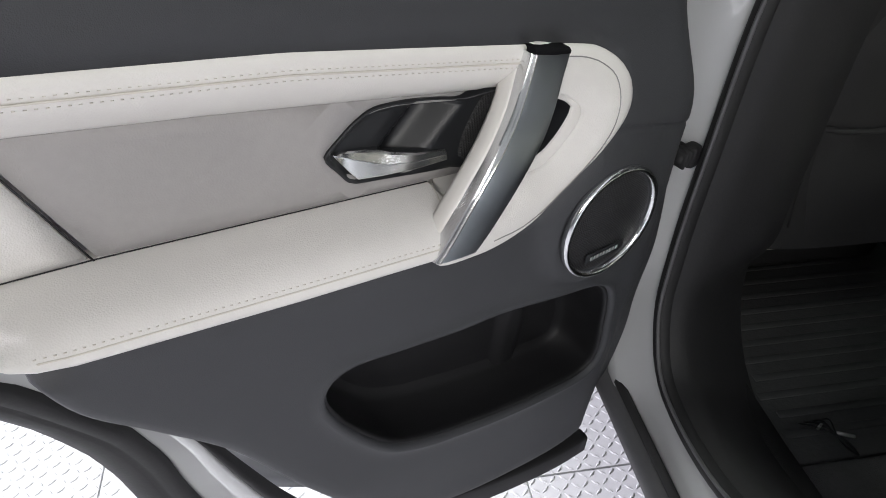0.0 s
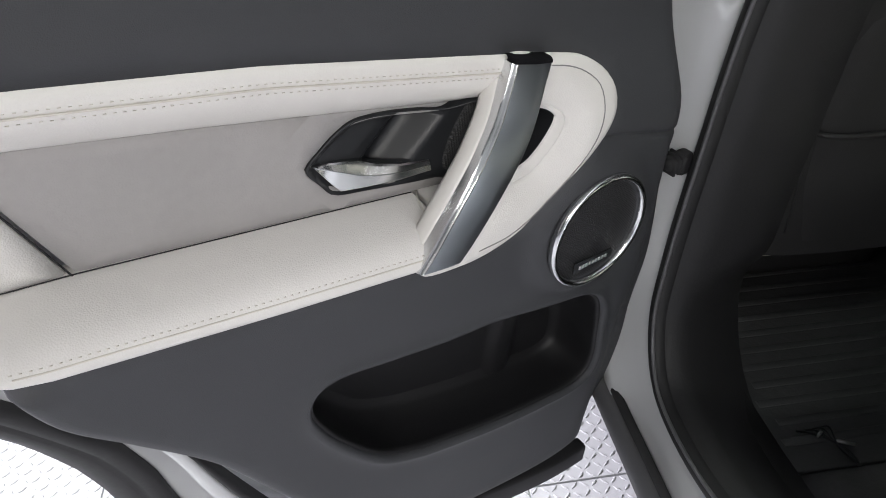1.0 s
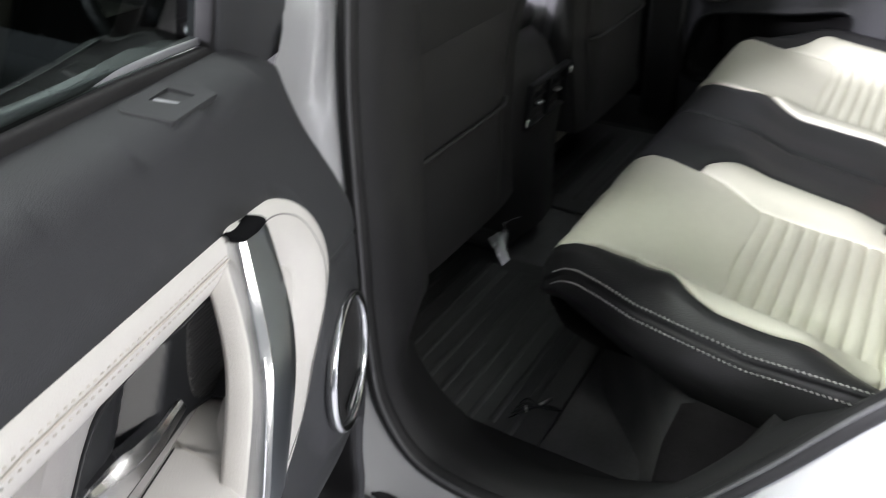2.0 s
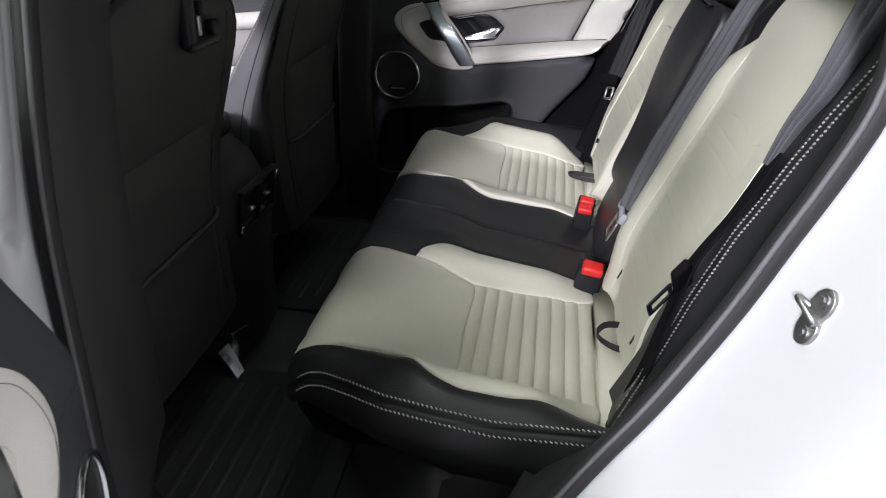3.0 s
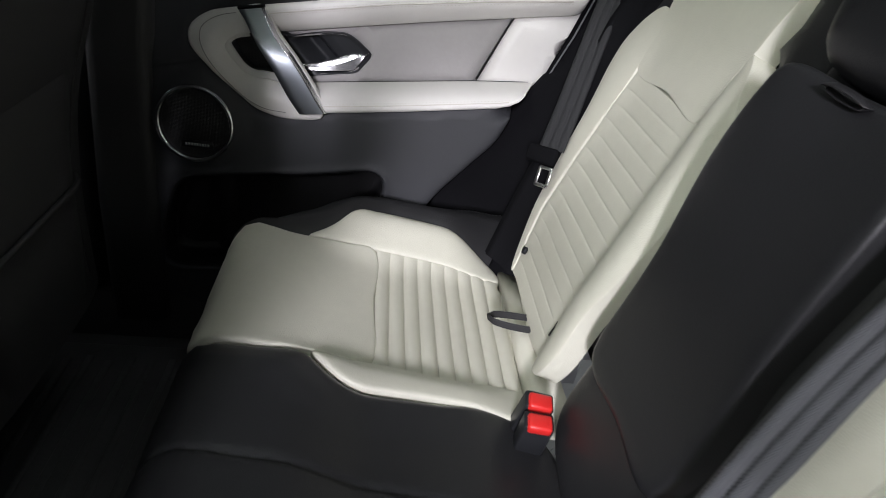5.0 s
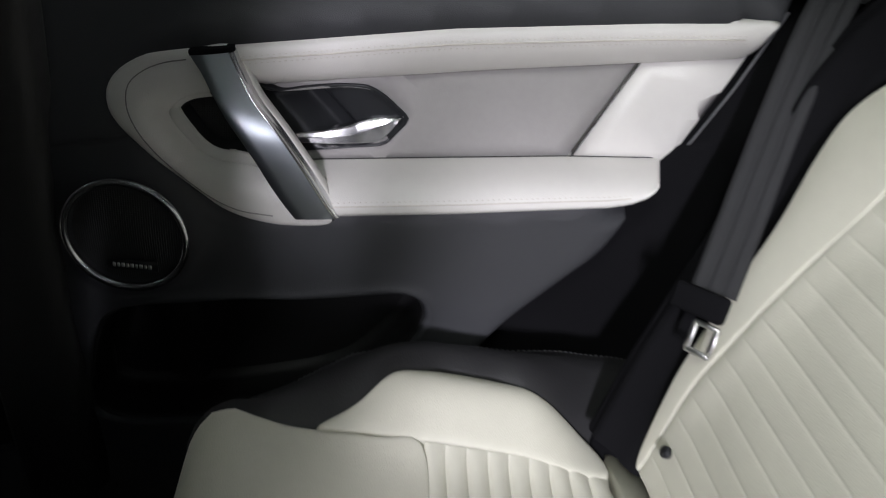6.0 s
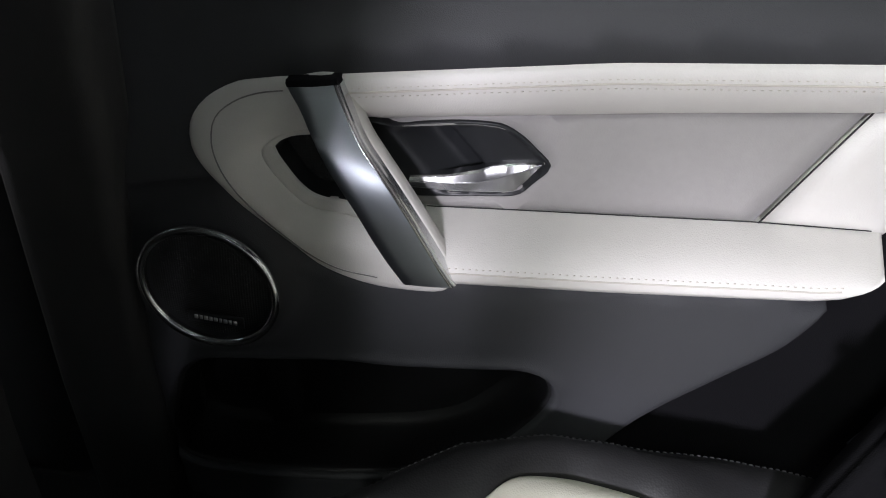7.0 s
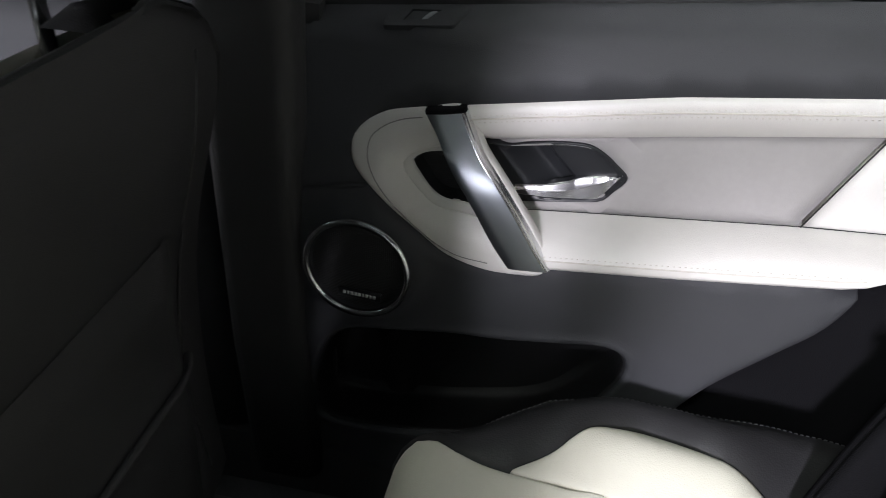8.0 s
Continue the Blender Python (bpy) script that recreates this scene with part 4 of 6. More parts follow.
# grey sill cladding
part("sill_cladding", sweep([(-0.800, y, 0.575) for y in (0.30, 0.5, 0.7, 0.9, 1.2, 1.9)], [(-0.008, -0.022), (-0.010, -0.006), (-0.006, 0.004), (0.008, 0.012), (0.014, 0.008), (0.11, -0.22), (0.10, -0.22), (0.0, -0.034)], (1, 0, 0)), CLAD, car, "grey plastic sill cladding")
part("sill_gap", sweep([(-0.788, y, 0.588) for y in (0.30, 0.9, 1.9)], circle(0.007, 8), (1, 0, 0)), RUBBER, car)
# striker: two bolted ears on the pillar and a bent bar standing off them
ears = [(-0.0115, -0.006), (-0.0125, 0.008), (-0.009, 0.022), (-0.003, 0.0275), (0.005, 0.0275), (0.011, 0.021), (0.012, 0.010), (0.0085, 0.0), (0.012, -0.010), (0.010, -0.021), (0.004, -0.0265), (-0.004, -0.0265), (-0.010, -0.018)]
ears = [tuple(p)[:2] for p in spline([(x, z, 0) for x, z in ears], 0.004, True)]
sz = Vector((-0.39, 0.83, 0.37)).normalized()
sy = Vector((0.12, -0.355, 0.925))
sy = (sy - sz * sy.dot(sz)).normalized()
sx = sy.cross(sz)
sm = Matrix((sx * 0.85, sy * 0.9, sz)).transposed().to_4x4()
sm.translation = Vector((-0.7530, 0.0780, 1.1165)) + sz * 0.008
striker_bm = [sheet(ears, lambda a, b, d: 0.0025, lambda a, b, h: sm @ Vector((a, b, h)), 0.005, 0.0012, 0.001, 0.006, closed_curve=False)]
for b_ in (0.0165, -0.0165):
    striker_bm.append(sweep([sm @ Vector((0, b_, h)) for h in (0.001, 0.0042, 0.0046)], circle(0.0058, 14), sx))
    striker_bm.append(sweep([sm @ Vector((0, b_, h)) for h in (0.004, 0.0062)], circle(0.0034, 6), sx))
striker_bm.append(sweep(spline([sm @ Vector(p) for p in ((0.008, -0.004, 0.0), (0.005, -0.002, 0.006), (-0.004, 0.003, 0.010), (-0.013, 0.007, 0.012), (-0.0165, 0.0085, 0.0115), (-0.017, 0.009, 0.008), (-0.014, 0.007, 0.004), (-0.009, 0.005, 0.0)) ], 0.003), rbox(0.0045, 0.0045, 0.0015, 2), sy))
striker_bm.append(block(0.018, 0.007, 0.006, sm @ Matrix.Translation((0.0, -0.002, 0.004)) @ Matrix.Rotation(radians(-25), 4, "Z"), 0.002))
part("striker", join(*striker_bm), STEEL, car, "bare steel door striker", sharp=35)

# left flank ahead of and behind the doorway, right flank, roof, floor
def plate(name, pts, mat, label="", thick=0.02, direction=(1, 0, 0)):
    bm = bmesh.new()
    lo = [bm.verts.new(p) for p in pts]
    hi = [bm.verts.new(Vector(p) + Vector(direction) * thick) for p in pts]
    bm.faces.new(lo)
    bm.faces.new(hi[::-1])
    for i in range(len(pts)):
        bm.faces.new((lo[i], lo[(i + 1) % len(pts)], hi[(i + 1) % len(pts)], hi[i]))
    bmesh.ops.recalc_face_normals(bm, faces=bm.faces[:])
    return part(name, bm, mat, car, label, False)


plate("rear_quarter", [(-0.93, -0.08, 0.35), (-0.93, -1.3, 0.35), (-0.93, -1.3, 1.2), (-0.86, -1.3, 1.25), (-0.84, -0.10, 1.25)], PAINT, "white painted rear quarter")
plate("cross_floor", [(-0.74, 0.1, 0.48), (0.80, 0.1, 0.48), (0.80, 2.3, 0.48), (-0.74, 2.3, 0.48)], CARPET, "black carpeted floor", 0.03, (0, 0, 1))
for nm, x0, x1, y0, y1 in (("roof_front", -0.62, 0.70, 0.74, 1.35), ("roof_rear", -0.62, 0.70, -1.3, 0.14), ("roof_rail", -0.62, -0.44, 0.14, 0.74), ("roof_rail", 0.52, 0.70, 0.14, 0.74)):
    plate(nm, [(x0, y0, 1.655), (x1, y0, 1.655), (x1, y1, 1.655), (x0, y1, 1.655)], HEAD, "black headlining", 0.05, (0, 0, 1))
    plate(nm + "_skin", [(x0, y0, 1.708), (x1, y0, 1.708), (x1, y1, 1.708), (x0, y1, 1.708)], PAINT, "white painted roof skin", 0.02, (0, 0, 1))
# Unseen roof pane, added and sized so overhead light reaches the backrests.
rg = plate("added_roof_pane", [(-0.44, 0.14, 1.70), (0.52, 0.14, 1.70), (0.52, 0.74, 1.70), (-0.44, 0.74, 1.70)], ADDEDGLASS, "added green roof pane that lets lamp light in", 0.005, (0, 0, 1))
rg.visible_shadow = False
plate("tail_panel", [(-0.85, -1.3, 0.35), (0.93, -1.3, 0.35), (0.80, -1.25, 1.72), (-0.72, -1.25, 1.72)], TRIM, "", 0.03, (0, -1, 0))
plate("dash_panel", [(-0.82, 2.2, 0.5), (0.90, 2.2, 0.5), (0.90, 1.95, 1.16), (-0.82, 1.95, 1.16)], TRIM, "black dashboard", 0.25, (0, 1, 0))
ws = plate("windscreen", [(-0.72, 2.35, 1.16), (0.80, 2.35, 1.16), (0.66, 1.35, 1.66), (-0.58, 1.35, 1.66)], CLEAR, "clear windscreen", 0.004, (0, 0, 1))
ws.visible_shadow = False
# right-hand pillar and quarter trims
part("pillar_trim", sweep([(0.715, 0.835, 0.56), (0.712, 0.84, 0.80), (0.705, 0.832, 1.05), (0.685, 0.815, 1.25), (0.60, 0.78, 1.64)], rbox(0.06, 0.10, 0.02), (1, 0, 0)), TRIM, car, "black plastic pillar trim")
part("pillar_trim", sweep([(-0.665, 0.90, 0.56), (-0.665, 0.90, 0.80), (-0.66, 0.895, 1.05), (-0.625, 0.88, 1.3), (-0.55, 0.86, 1.64)], rbox(0.10, 0.15, 0.03), (1, 0, 0)), TRIM, car, "black plastic pillar trim")
plate("lower_pillar_trim", [(0.775, 0.78, 0.50), (0.775, 1.02, 0.50), (0.775, 1.00, 1.22), (0.775, 0.78, 1.22)], TRIM, "black plastic pillar foot", 0.02)
plate("right_sill_trim", [(0.70, 0.2, 0.50), (0.70, 2.2, 0.50), (0.715, 2.2, 0.60), (0.715, 0.2, 0.60)], TRIM, "black plastic sill trim", 0.06)
part("belt_guide", sweep([(-0.640, 0.815, 0.70), (-0.630, 0.812, 0.74), (-0.626, 0.812, 0.80), (-0.632, 0.815, 0.86), (-0.642, 0.82, 0.90)], rbox(0.05, 0.06, 0.024, 5), (1, 0, 0)), GLOSSY, car, "black belt guide cover")


def quarter(y, z, h):
    return (0.735 - h, y, z)


q = [(0.082, 1.31), (0.088, 1.23), (0.150, 1.08), (0.177, 1.03), (0.214, 0.965), (0.262, 0.915), (0.318, 0.85), (0.36, 0.77), (0.40, 0.70), (0.2, 0.62), (-0.15, 0.62), (-0.40, 0.9), (-0.42, 1.3)]
# Darker than the other trims: the shade beside the seat is in its colour.
part("quarter_trim", sheet(q, lambda y, z, d: 0.010 + 0.06 * smooth(0.16, -0.06, y) - 0.05 * smooth(1.1, 1.3, z), quarter, 0.03, 0.02, 0.015, 0.02, closed_curve=False), QTRIM, car, "black quarter trim beside the seat, shade put into its colour")
part("rear_pillar_trim", sweep([(0.70, -0.05, 1.24), (0.66, -0.10, 1.45), (0.58, -0.10, 1.64)], rbox(0.05, 0.36, 0.03), (1, 0, 0)), TRIM, car, "black plastic rear pillar trim")
part("rear_pillar_trim", sweep([(-0.66, -0.16, 1.20), (-0.63, -0.20, 1.45), (-0.54, -0.20, 1.64)], rbox(0.05, 0.36, 0.03), (1, 0, 0)), TRIM, car, "black plastic rear pillar trim")
qg = plate("quarter_glass", [(0.76, -0.25, 1.28), (0.76, -1.2, 1.28), (0.62, -1.2, 1.64), (0.62, -0.25, 1.64)], GLASS, "tinted quarter glass", 0.004)
qg.visible_shadow = False
plate("right_flank", [(0.93, -1.3, 0.35), (0.93, -0.1, 0.35), (0.87, -0.1, 1.26), (0.87, -1.3, 1.26)], PAINT, "white painted flank")
plate("right_sill", [(0.90, -0.1, 0.30), (0.90, 2.4, 0.30), (0.86, 2.4, 0.54), (0.86, -0.1, 0.54)], PAINT, "", 0.03)
plate("load_floor", [(-0.85, -1.25, 0.70), (0.88, -1.25, 0.70), (0.88, 0.05, 0.70), (-0.85, 0.05, 0.70)], CARPET, "black carpeted load floor", 0.02, (0, 0, 1))
# rocker trim inside the doorway and heel board
part("sill_trim", sweep([(-0.655, 0.80, 0.515), (-0.66, 0.60, 0.520), (-0.66, 0.42, 0.53), (-0.655, 0.30, 0.61), (-0.65, 0.24, 0.76)], [(-0.075, 0.06), (-0.05, 0.075), (0.0, 0.06), (0.05, 0.02), (0.06, -0.06), (-0.075, -0.06)], (1, 0, 0)), TRIM, car, "black plastic sill trim")


# ---- rear bench ----
CX = 0.04  # middle of the bench


def cushion_z(u, y):
    z = table([(0.10, 0.775), (0.20, 0.780), (0.30, 0.790), (0.41, 0.808), (0.50, 0.836), (0.56, 0.851), (0.59, 0.852), (0.615, 0.842), (0.632, 0.820), (0.642, 0.78)], y)
    a = abs(u)
    b = smooth(0.19, 0.30, y) * smooth(0.56, 0.45, y)
    z += 0.021 * smooth(0.222, 0.172, a) * b - 0.010 * smooth(0.16, 0.06, a) * b + 0.052 * math.exp(-(((a - 0.555) / 0.052) ** 2)) * b
    return z


bench = thing("rear_bench", pose(0, 0, 0), "rear bench cushion in cream and black leather", "car seat")


def fluted(b0, b1, pitch, depth, left, right, lift, place, power, tuck=0.003):
    """A sewn insert: channels run across it between two side lines."""
    rows = []
    n = int(round((b1 - b0) / pitch))
    for i in range(n):
        for k in (0.0, 0.05, 0.12, 0.25, 0.5, 0.75, 0.88, 0.95):
            rows.append((b0 + (i + k) * pitch, -depth * (1 - math.sin(math.pi * k) ** power)))
    rows.append((b0 + n * pitch, -depth))
    out = []
    for b, f in rows:
        a0, a1 = left(b), right(b)
        r = []
        for j in range(33):
            w = j / 32
            e = smooth(0.0, 0.03, w) * smooth(1.0, 0.97, w)
            a = lerp(a0, a1, w)
            r.append(place(a, b, lift(a, b) + f * e - tuck * (1 - e) + 0.0006 * math.sin(37 * a + 9 * b) * math.sin(61 * b)))
        out.append(r)
    bm = grid(out)
    bm.normal_update()
    return bm


for s in (-1, 1):
    def place(a, b, h, s=s):
        return (CX + s * a, b, h)

    def top(a, b, d):
        return cushion_z(a, b)

    part("cushion_core", sheet([(0.150, 0.22), (0.156, 0.40), (0.20, 0.49), (0.205, 0.60), (0.23, 0.625), (0.46, 0.625), (0.505, 0.60), (0.487, 0.53), (0.52, 0.45), (0.555, 0.40), (0.55, 0.28), (0.50, 0.205), (0.25, 0.205)], lambda a, b, d: cushion_z(a, b) - 0.009, place, 0.014, 0.006, 0.01, 0.0), CREAM_SEAT, bench, "cream leather under the seams")
    part("front_pad", sheet([(0.199, 0.515), (0.195, 0.56), (0.196, 0.600), (0.206, 0.628), (0.27, 0.640), (0.36, 0.643), (0.46, 0.640), (0.508, 0.625), (0.512, 0.600), (0.497, 0.560), (0.492, 0.52), (0.494, 0.455), (0.498, 0.408), (0.37, 0.405), (0.222, 0.406), (0.215, 0.43), (0.203, 0.475)], top, place, 0.011, 0.006, 0.004, 0.05), CREAM_SEAT, bench, "cream leather front pad")
    bm = fluted(0.2035, 0.4045, 0.02233, 0.0075, lambda b: table([(0.20, 0.2060), (0.30, 0.2140), (0.41, 0.2205)], b), lambda b: table([(0.20, 0.4925), (0.30, 0.4985), (0.41, 0.499)], b), cushion_z, place, 0.6)
    part("fluted_insert", bm, CREAM_SEAT, bench, "cream leather insert with sewn channels")
    tip = [(0.201, 0.475), (0.1965, 0.510), (0.183, 0.506), (0.163, 0.490), (0.147, 0.468), (0.142, 0.44)] if s < 0 else [(0.206, 0.455), (0.199, 0.480), (0.187, 0.476), (0.167, 0.461), (0.150, 0.442), (0.143, 0.42)]
    part("inner_bolster", sheet([(0.2195, 0.4045), (0.212, 0.43), *tip, (0.143, 0.40), (0.146, 0.34), (0.147, 0.26), (0.146, 0.215), (0.165, 0.203), (0.2050, 0.203), (0.2130, 0.30)], top, place, 0.010, 0.006, 0.004, 0.03), CREAM_SEAT, bench, "cream leather side roll")
    part("outer_bolster", sheet([(0.4965, 0.455), (0.4945, 0.512), (0.521, 0.470), (0.556, 0.430), (0.571, 0.385), (0.568, 0.32), (0.550, 0.245), (0.522, 0.205), (0.4935, 0.203), (0.4985, 0.30), (0.500, 0.40)], top, place, 0.009, 0.006, 0.004, 0.03), CREAM_SEAT, bench, "cream leather side roll")
    part("rear_tuck", sheet([(0.15, 0.200), (0.36, 0.199), (0.52, 0.200), (0.53, 0.15), (0.15, 0.15)], lambda a, b, d: 0.797, place, 0.02, 0.018, 0.014, 0.03, closed_curve=False), CREAM_SEAT, bench, "cream leather rear roll")
    # black outer flank
    edge = [(0.14, 0.540), (0.21, 0.540), (0.245, 0.552), (0.32, 0.570), (0.385, 0.573), (0.43, 0.558), (0.47, 0.523), (0.51, 0.497), (0.56, 0.499), (0.60, 0.514), (0.625, 0.512), (0.640, 0.500)]
    rows = []
    up_ = 0.018 if s > 0 else 0.0
    line = [(0.14, 0.612, 0.838), (0.21, 0.615, 0.838 + 0.5 * up_), (0.34, 0.615, 0.836 + up_), (0.407, 0.608, 0.841 + up_), (0.481, 0.588, 0.838 + up_), (0.532, 0.562, 0.834 + 0.5 * up_), (0.575, 0.538, 0.826), (0.600, 0.526, 0.815), (0.640, 0.508, 0.78)]
    foot = [(0.14, 0.610, 0.735), (0.30, 0.612, 0.735), (0.39, 0.608, 0.743), (0.49, 0.582, 0.758), (0.55, 0.556, 0.765), (0.60, 0.528, 0.765), (0.640, 0.508, 0.75)]
    for k in range(61):
        y = 0.14 + 0.498 * k / 60
        e = table(edge, y)
        lu, lz = table([(p[0], p[1]) for p in line], y), table([(p[0], p[2]) for p in line], y)
        fu, fz = table([(p[0], p[1]) for p in foot], y), table([(p[0], p[2]) for p in foot], y)
        lu = max(lu, e + 0.006)
        ze = cushion_z(e, y) - 0.004
        zl = min(lz, cushion_z(e, max(y, 0.30)) + 0.006)
        P = [(e - 0.012, ze - 0.02), (e - 0.002, ze - 0.003), (lerp(e, lu, 0.35), lerp(ze, zl, 0.25) + 0.014), (lerp(e, lu, 0.75), lerp(ze, zl, 0.65) + 0.013), (lu, zl), (lu + 0.004, zl - 0.005), (lu + 0.0015, zl - 0.0075), (lu + 0.005, zl - 0.010), (lu + 0.008, zl - 0.016), (lu + 0.012, lerp(zl, fz, 0.5)), (fu + 0.002, fz), (fu - 0.03, fz - 0.012), (fu - 0.10, fz - 0.016)]
        rows.append([place(u, y, z) for u, z in P])
    bm = grid(rows)
    bmesh.ops.recalc_face_normals(bm, faces=bm.faces[:])
    fl = part("outer_flank", bm, EBONY_SIDE, bench, "black leather flank with twin white stitching")
    for i0 in (4, 8):
        path = [Vector(r[i0]) + Vector((s * 0.0008, 0, 0.0006)) for r in rows[2:59]]
        # Right-hand thread is a darker copy, shade put into its colour.
        tagged(part("stitching", stitches(path, (s * 0.8, 0.1, 0.6), 0.0040, 0.0022, 0.0013 if s < 0 else 0.0007, 0.7), THREAD if s < 0 else CLAD, fl), kind="stuff")

part("centre_pad", sheet([(-0.14, 0.2), (-0.142, 0.34), (-0.138, 0.44), (-0.143, 0.470), (-0.160, 0.494), (-0.182, 0.511), (-0.1935, 0.530), (-0.19, 0.56), (-0.191, 0.6), (-0.2, 0.632), (0.0, 0.64), (0.2, 0.632), (0.191, 0.6), (0.19, 0.56), (0.196, 0.530), (0.1975, 0.505), (0.187, 0.482), (0.168, 0.467), (0.150, 0.447), (0.139, 0.42), (0.142, 0.34), (0.14, 0.2)], lambda a, b, d: cushion_z(a, b) - 0.003 + 0.010 * smooth(0.0, 0.05, d) * smooth(0.40, 0.50, b) - 0.004 * math.exp(-((a / 0.004) ** 2)), lambda a, b, h: (CX + a, b, h), 0.010, 0.010, 0.010, 0.05, extra=[(x, 0.21 + 0.01 * k) for k in range(42) for x in (-0.005, -0.0025, 0, 0.0025, 0.005)]), EBONY, bench, "black leather centre pad with a sewn seam")
# front roll-down and plinth
rows = []
for k in range(41):
    u = -0.51 + 1.02 * k / 40
    y = 0.640 - 0.05 * smooth(0.46, 0.60, abs(u))
    rows.append([(CX + u, y - 0.02, 0.80), (CX + u, y + 0.001, 0.775), (CX + u, y, 0.74), (CX + u, y - 0.025, 0.70), (CX + u, y - 0.07, 0.685), (CX + u, y - 0.30, 0.685)])
part("front_apron", grid(rows), EBONY_SIDE, bench, "black leather front apron")
rows = []
for k in range(25):
    u = -0.58 + 1.16 * k / 24
    y = 0.57 - 0.16 * smooth(0.30, 0.58, abs(u)) ** 1.5
    rows.append([(CX + u, y - 0.04, 0.72), (CX + u, y - 0.005, 0.70), (CX + u, y + 0.01, 0.62), (CX + u, y + 0.015, 0.53), (CX + u, y + 0.03, 0.508)])
heel = tagged(new("heel_board", finish(grid(rows), CARPET)), "black carpeted heel board under the bench", "heel board", "", "")

# ---- rear backrests ----
BO, BD, BN = Vector((0, 0.205, 0.79)), Vector((0, -0.38, 0.925)), Vector((0, 0.925, 0.38))


def on_back(u, v, h):
    return Vector((CX + u, 0, 0)) + BO + BD * v + BN * h


for s in (-1, 1):
    seat = thing("passenger_seat", pose(0, 0, 0), "cream and black leather rear backrest with sewn channels", "car seat", "rear outer backrests")

    def place(a, b, h, s=s):
        return on_back(s * a, b, h)

    def lie(a, b, d=1):
        return ((0.018 if s < 0 else 0.013) * smooth(0.250, 0.205, a) - 0.022 * smooth(0.190, 0.150, a)) * smooth(0.49, 0.40, b) + (0.003 if s < 0 else 0.012) * smooth(0.44, 0.53, a) * smooth(0.50, 0.36, b) - 0.02 * smooth(0.50, 0.62, b) - (0.024 if s < 0 else 0.008) * smooth(0.15, 0.02, b)

    bm = fluted(0.03, 0.388, 0.02557, 0.0006 if s < 0 else 0.0014, lambda b: table([(0.03, 0.223), (0.20, 0.229), (0.388, 0.236)], b), lambda b: table([(0.03, 0.469), (0.15, 0.482), (0.28, 0.480), (0.388, 0.473)] if s > 0 else [(0.03, 0.450), (0.15, 0.458), (0.28, 0.460), (0.388, 0.455)], b), lie, place, 0.28, 0.0008 if s < 0 else 0.002)
    rn, dp = (0.0014, 0.0003) if s < 0 else (0.0018, 0.0007)
    part("fluted_insert", bm, CREAM_SEAT, seat, "cream leather insert with sewn channels")
    o = 0.0 if s > 0 else 0.017
    part("upper_pad", sheet([(0.240, 0.390), (0.36, 0.392), (0.472 - o, 0.390), (0.490 - o, 0.45), (0.512 - 1.4 * o, 0.50), (0.512 - 1.4 * o, 0.535), (0.495 - o, 0.568), (0.46, 0.585), (0.36, 0.590), (0.265, 0.580), (0.232, 0.555), (0.226, 0.50), (0.234, 0.45)], lie, place, 0.012, rn, dp, 0.03), CREAM_SEAT, seat, "cream leather upper pad")
    wing = [(0.472, 0.03), (0.485, 0.15), (0.483, 0.28), (0.475, 0.388), (0.492, 0.47), (0.520, 0.480), (0.552, 0.458), (0.566, 0.416), (0.556, 0.37), (0.535, 0.30), (0.522, 0.22), (0.500, 0.11), (0.480, 0.04)]
    if s < 0:
        wing = [(0.453, 0.03), (0.461, 0.15), (0.463, 0.28), (0.458, 0.388), (0.470, 0.445), (0.480, 0.478), (0.490, 0.478), (0.494, 0.43), (0.499, 0.388), (0.502, 0.34), (0.494, 0.28), (0.484, 0.20), (0.474, 0.11), (0.464, 0.04)]
    part("outer_bolster", sheet(wing, lie, place, 0.008, rn, dp, 0.03), CREAM_SEAT, seat, "cream leather side roll")
    part("inner_bolster", sheet([(0.222, 0.03), (0.228, 0.20), (0.234, 0.386), (0.232, 0.455), (0.230, 0.480), (0.203, 0.457), (0.178, 0.425), (0.165, 0.385), (0.162, 0.34), (0.165, 0.25), (0.176, 0.15), (0.182, 0.06), (0.195, 0.03)], lie, place, 0.010, rn, dp, 0.03), CREAM_SEAT, seat, "cream leather side roll")
    part("backrest_core", sheet([(0.19, 0.04), (0.18, 0.12), (0.165, 0.25), (0.165, 0.37), (0.20, 0.44), (0.24, 0.49), (0.25, 0.56), (0.36, 0.575), (0.48, 0.56), (0.49 - o, 0.50), (0.535 - 3.4 * o, 0.45), (0.545 - 3.6 * o, 0.40), (0.515 - 2 * o, 0.28), (0.49 - 1.4 * o, 0.12), (0.465 - o, 0.04)], lambda a, b, d: lie(a, b) - (0.0025 if s < 0 else 0.005), place, 0.018, 0.006, 0.008, 0.0), CREAM_SEAT, seat, "cream leather under the seams")
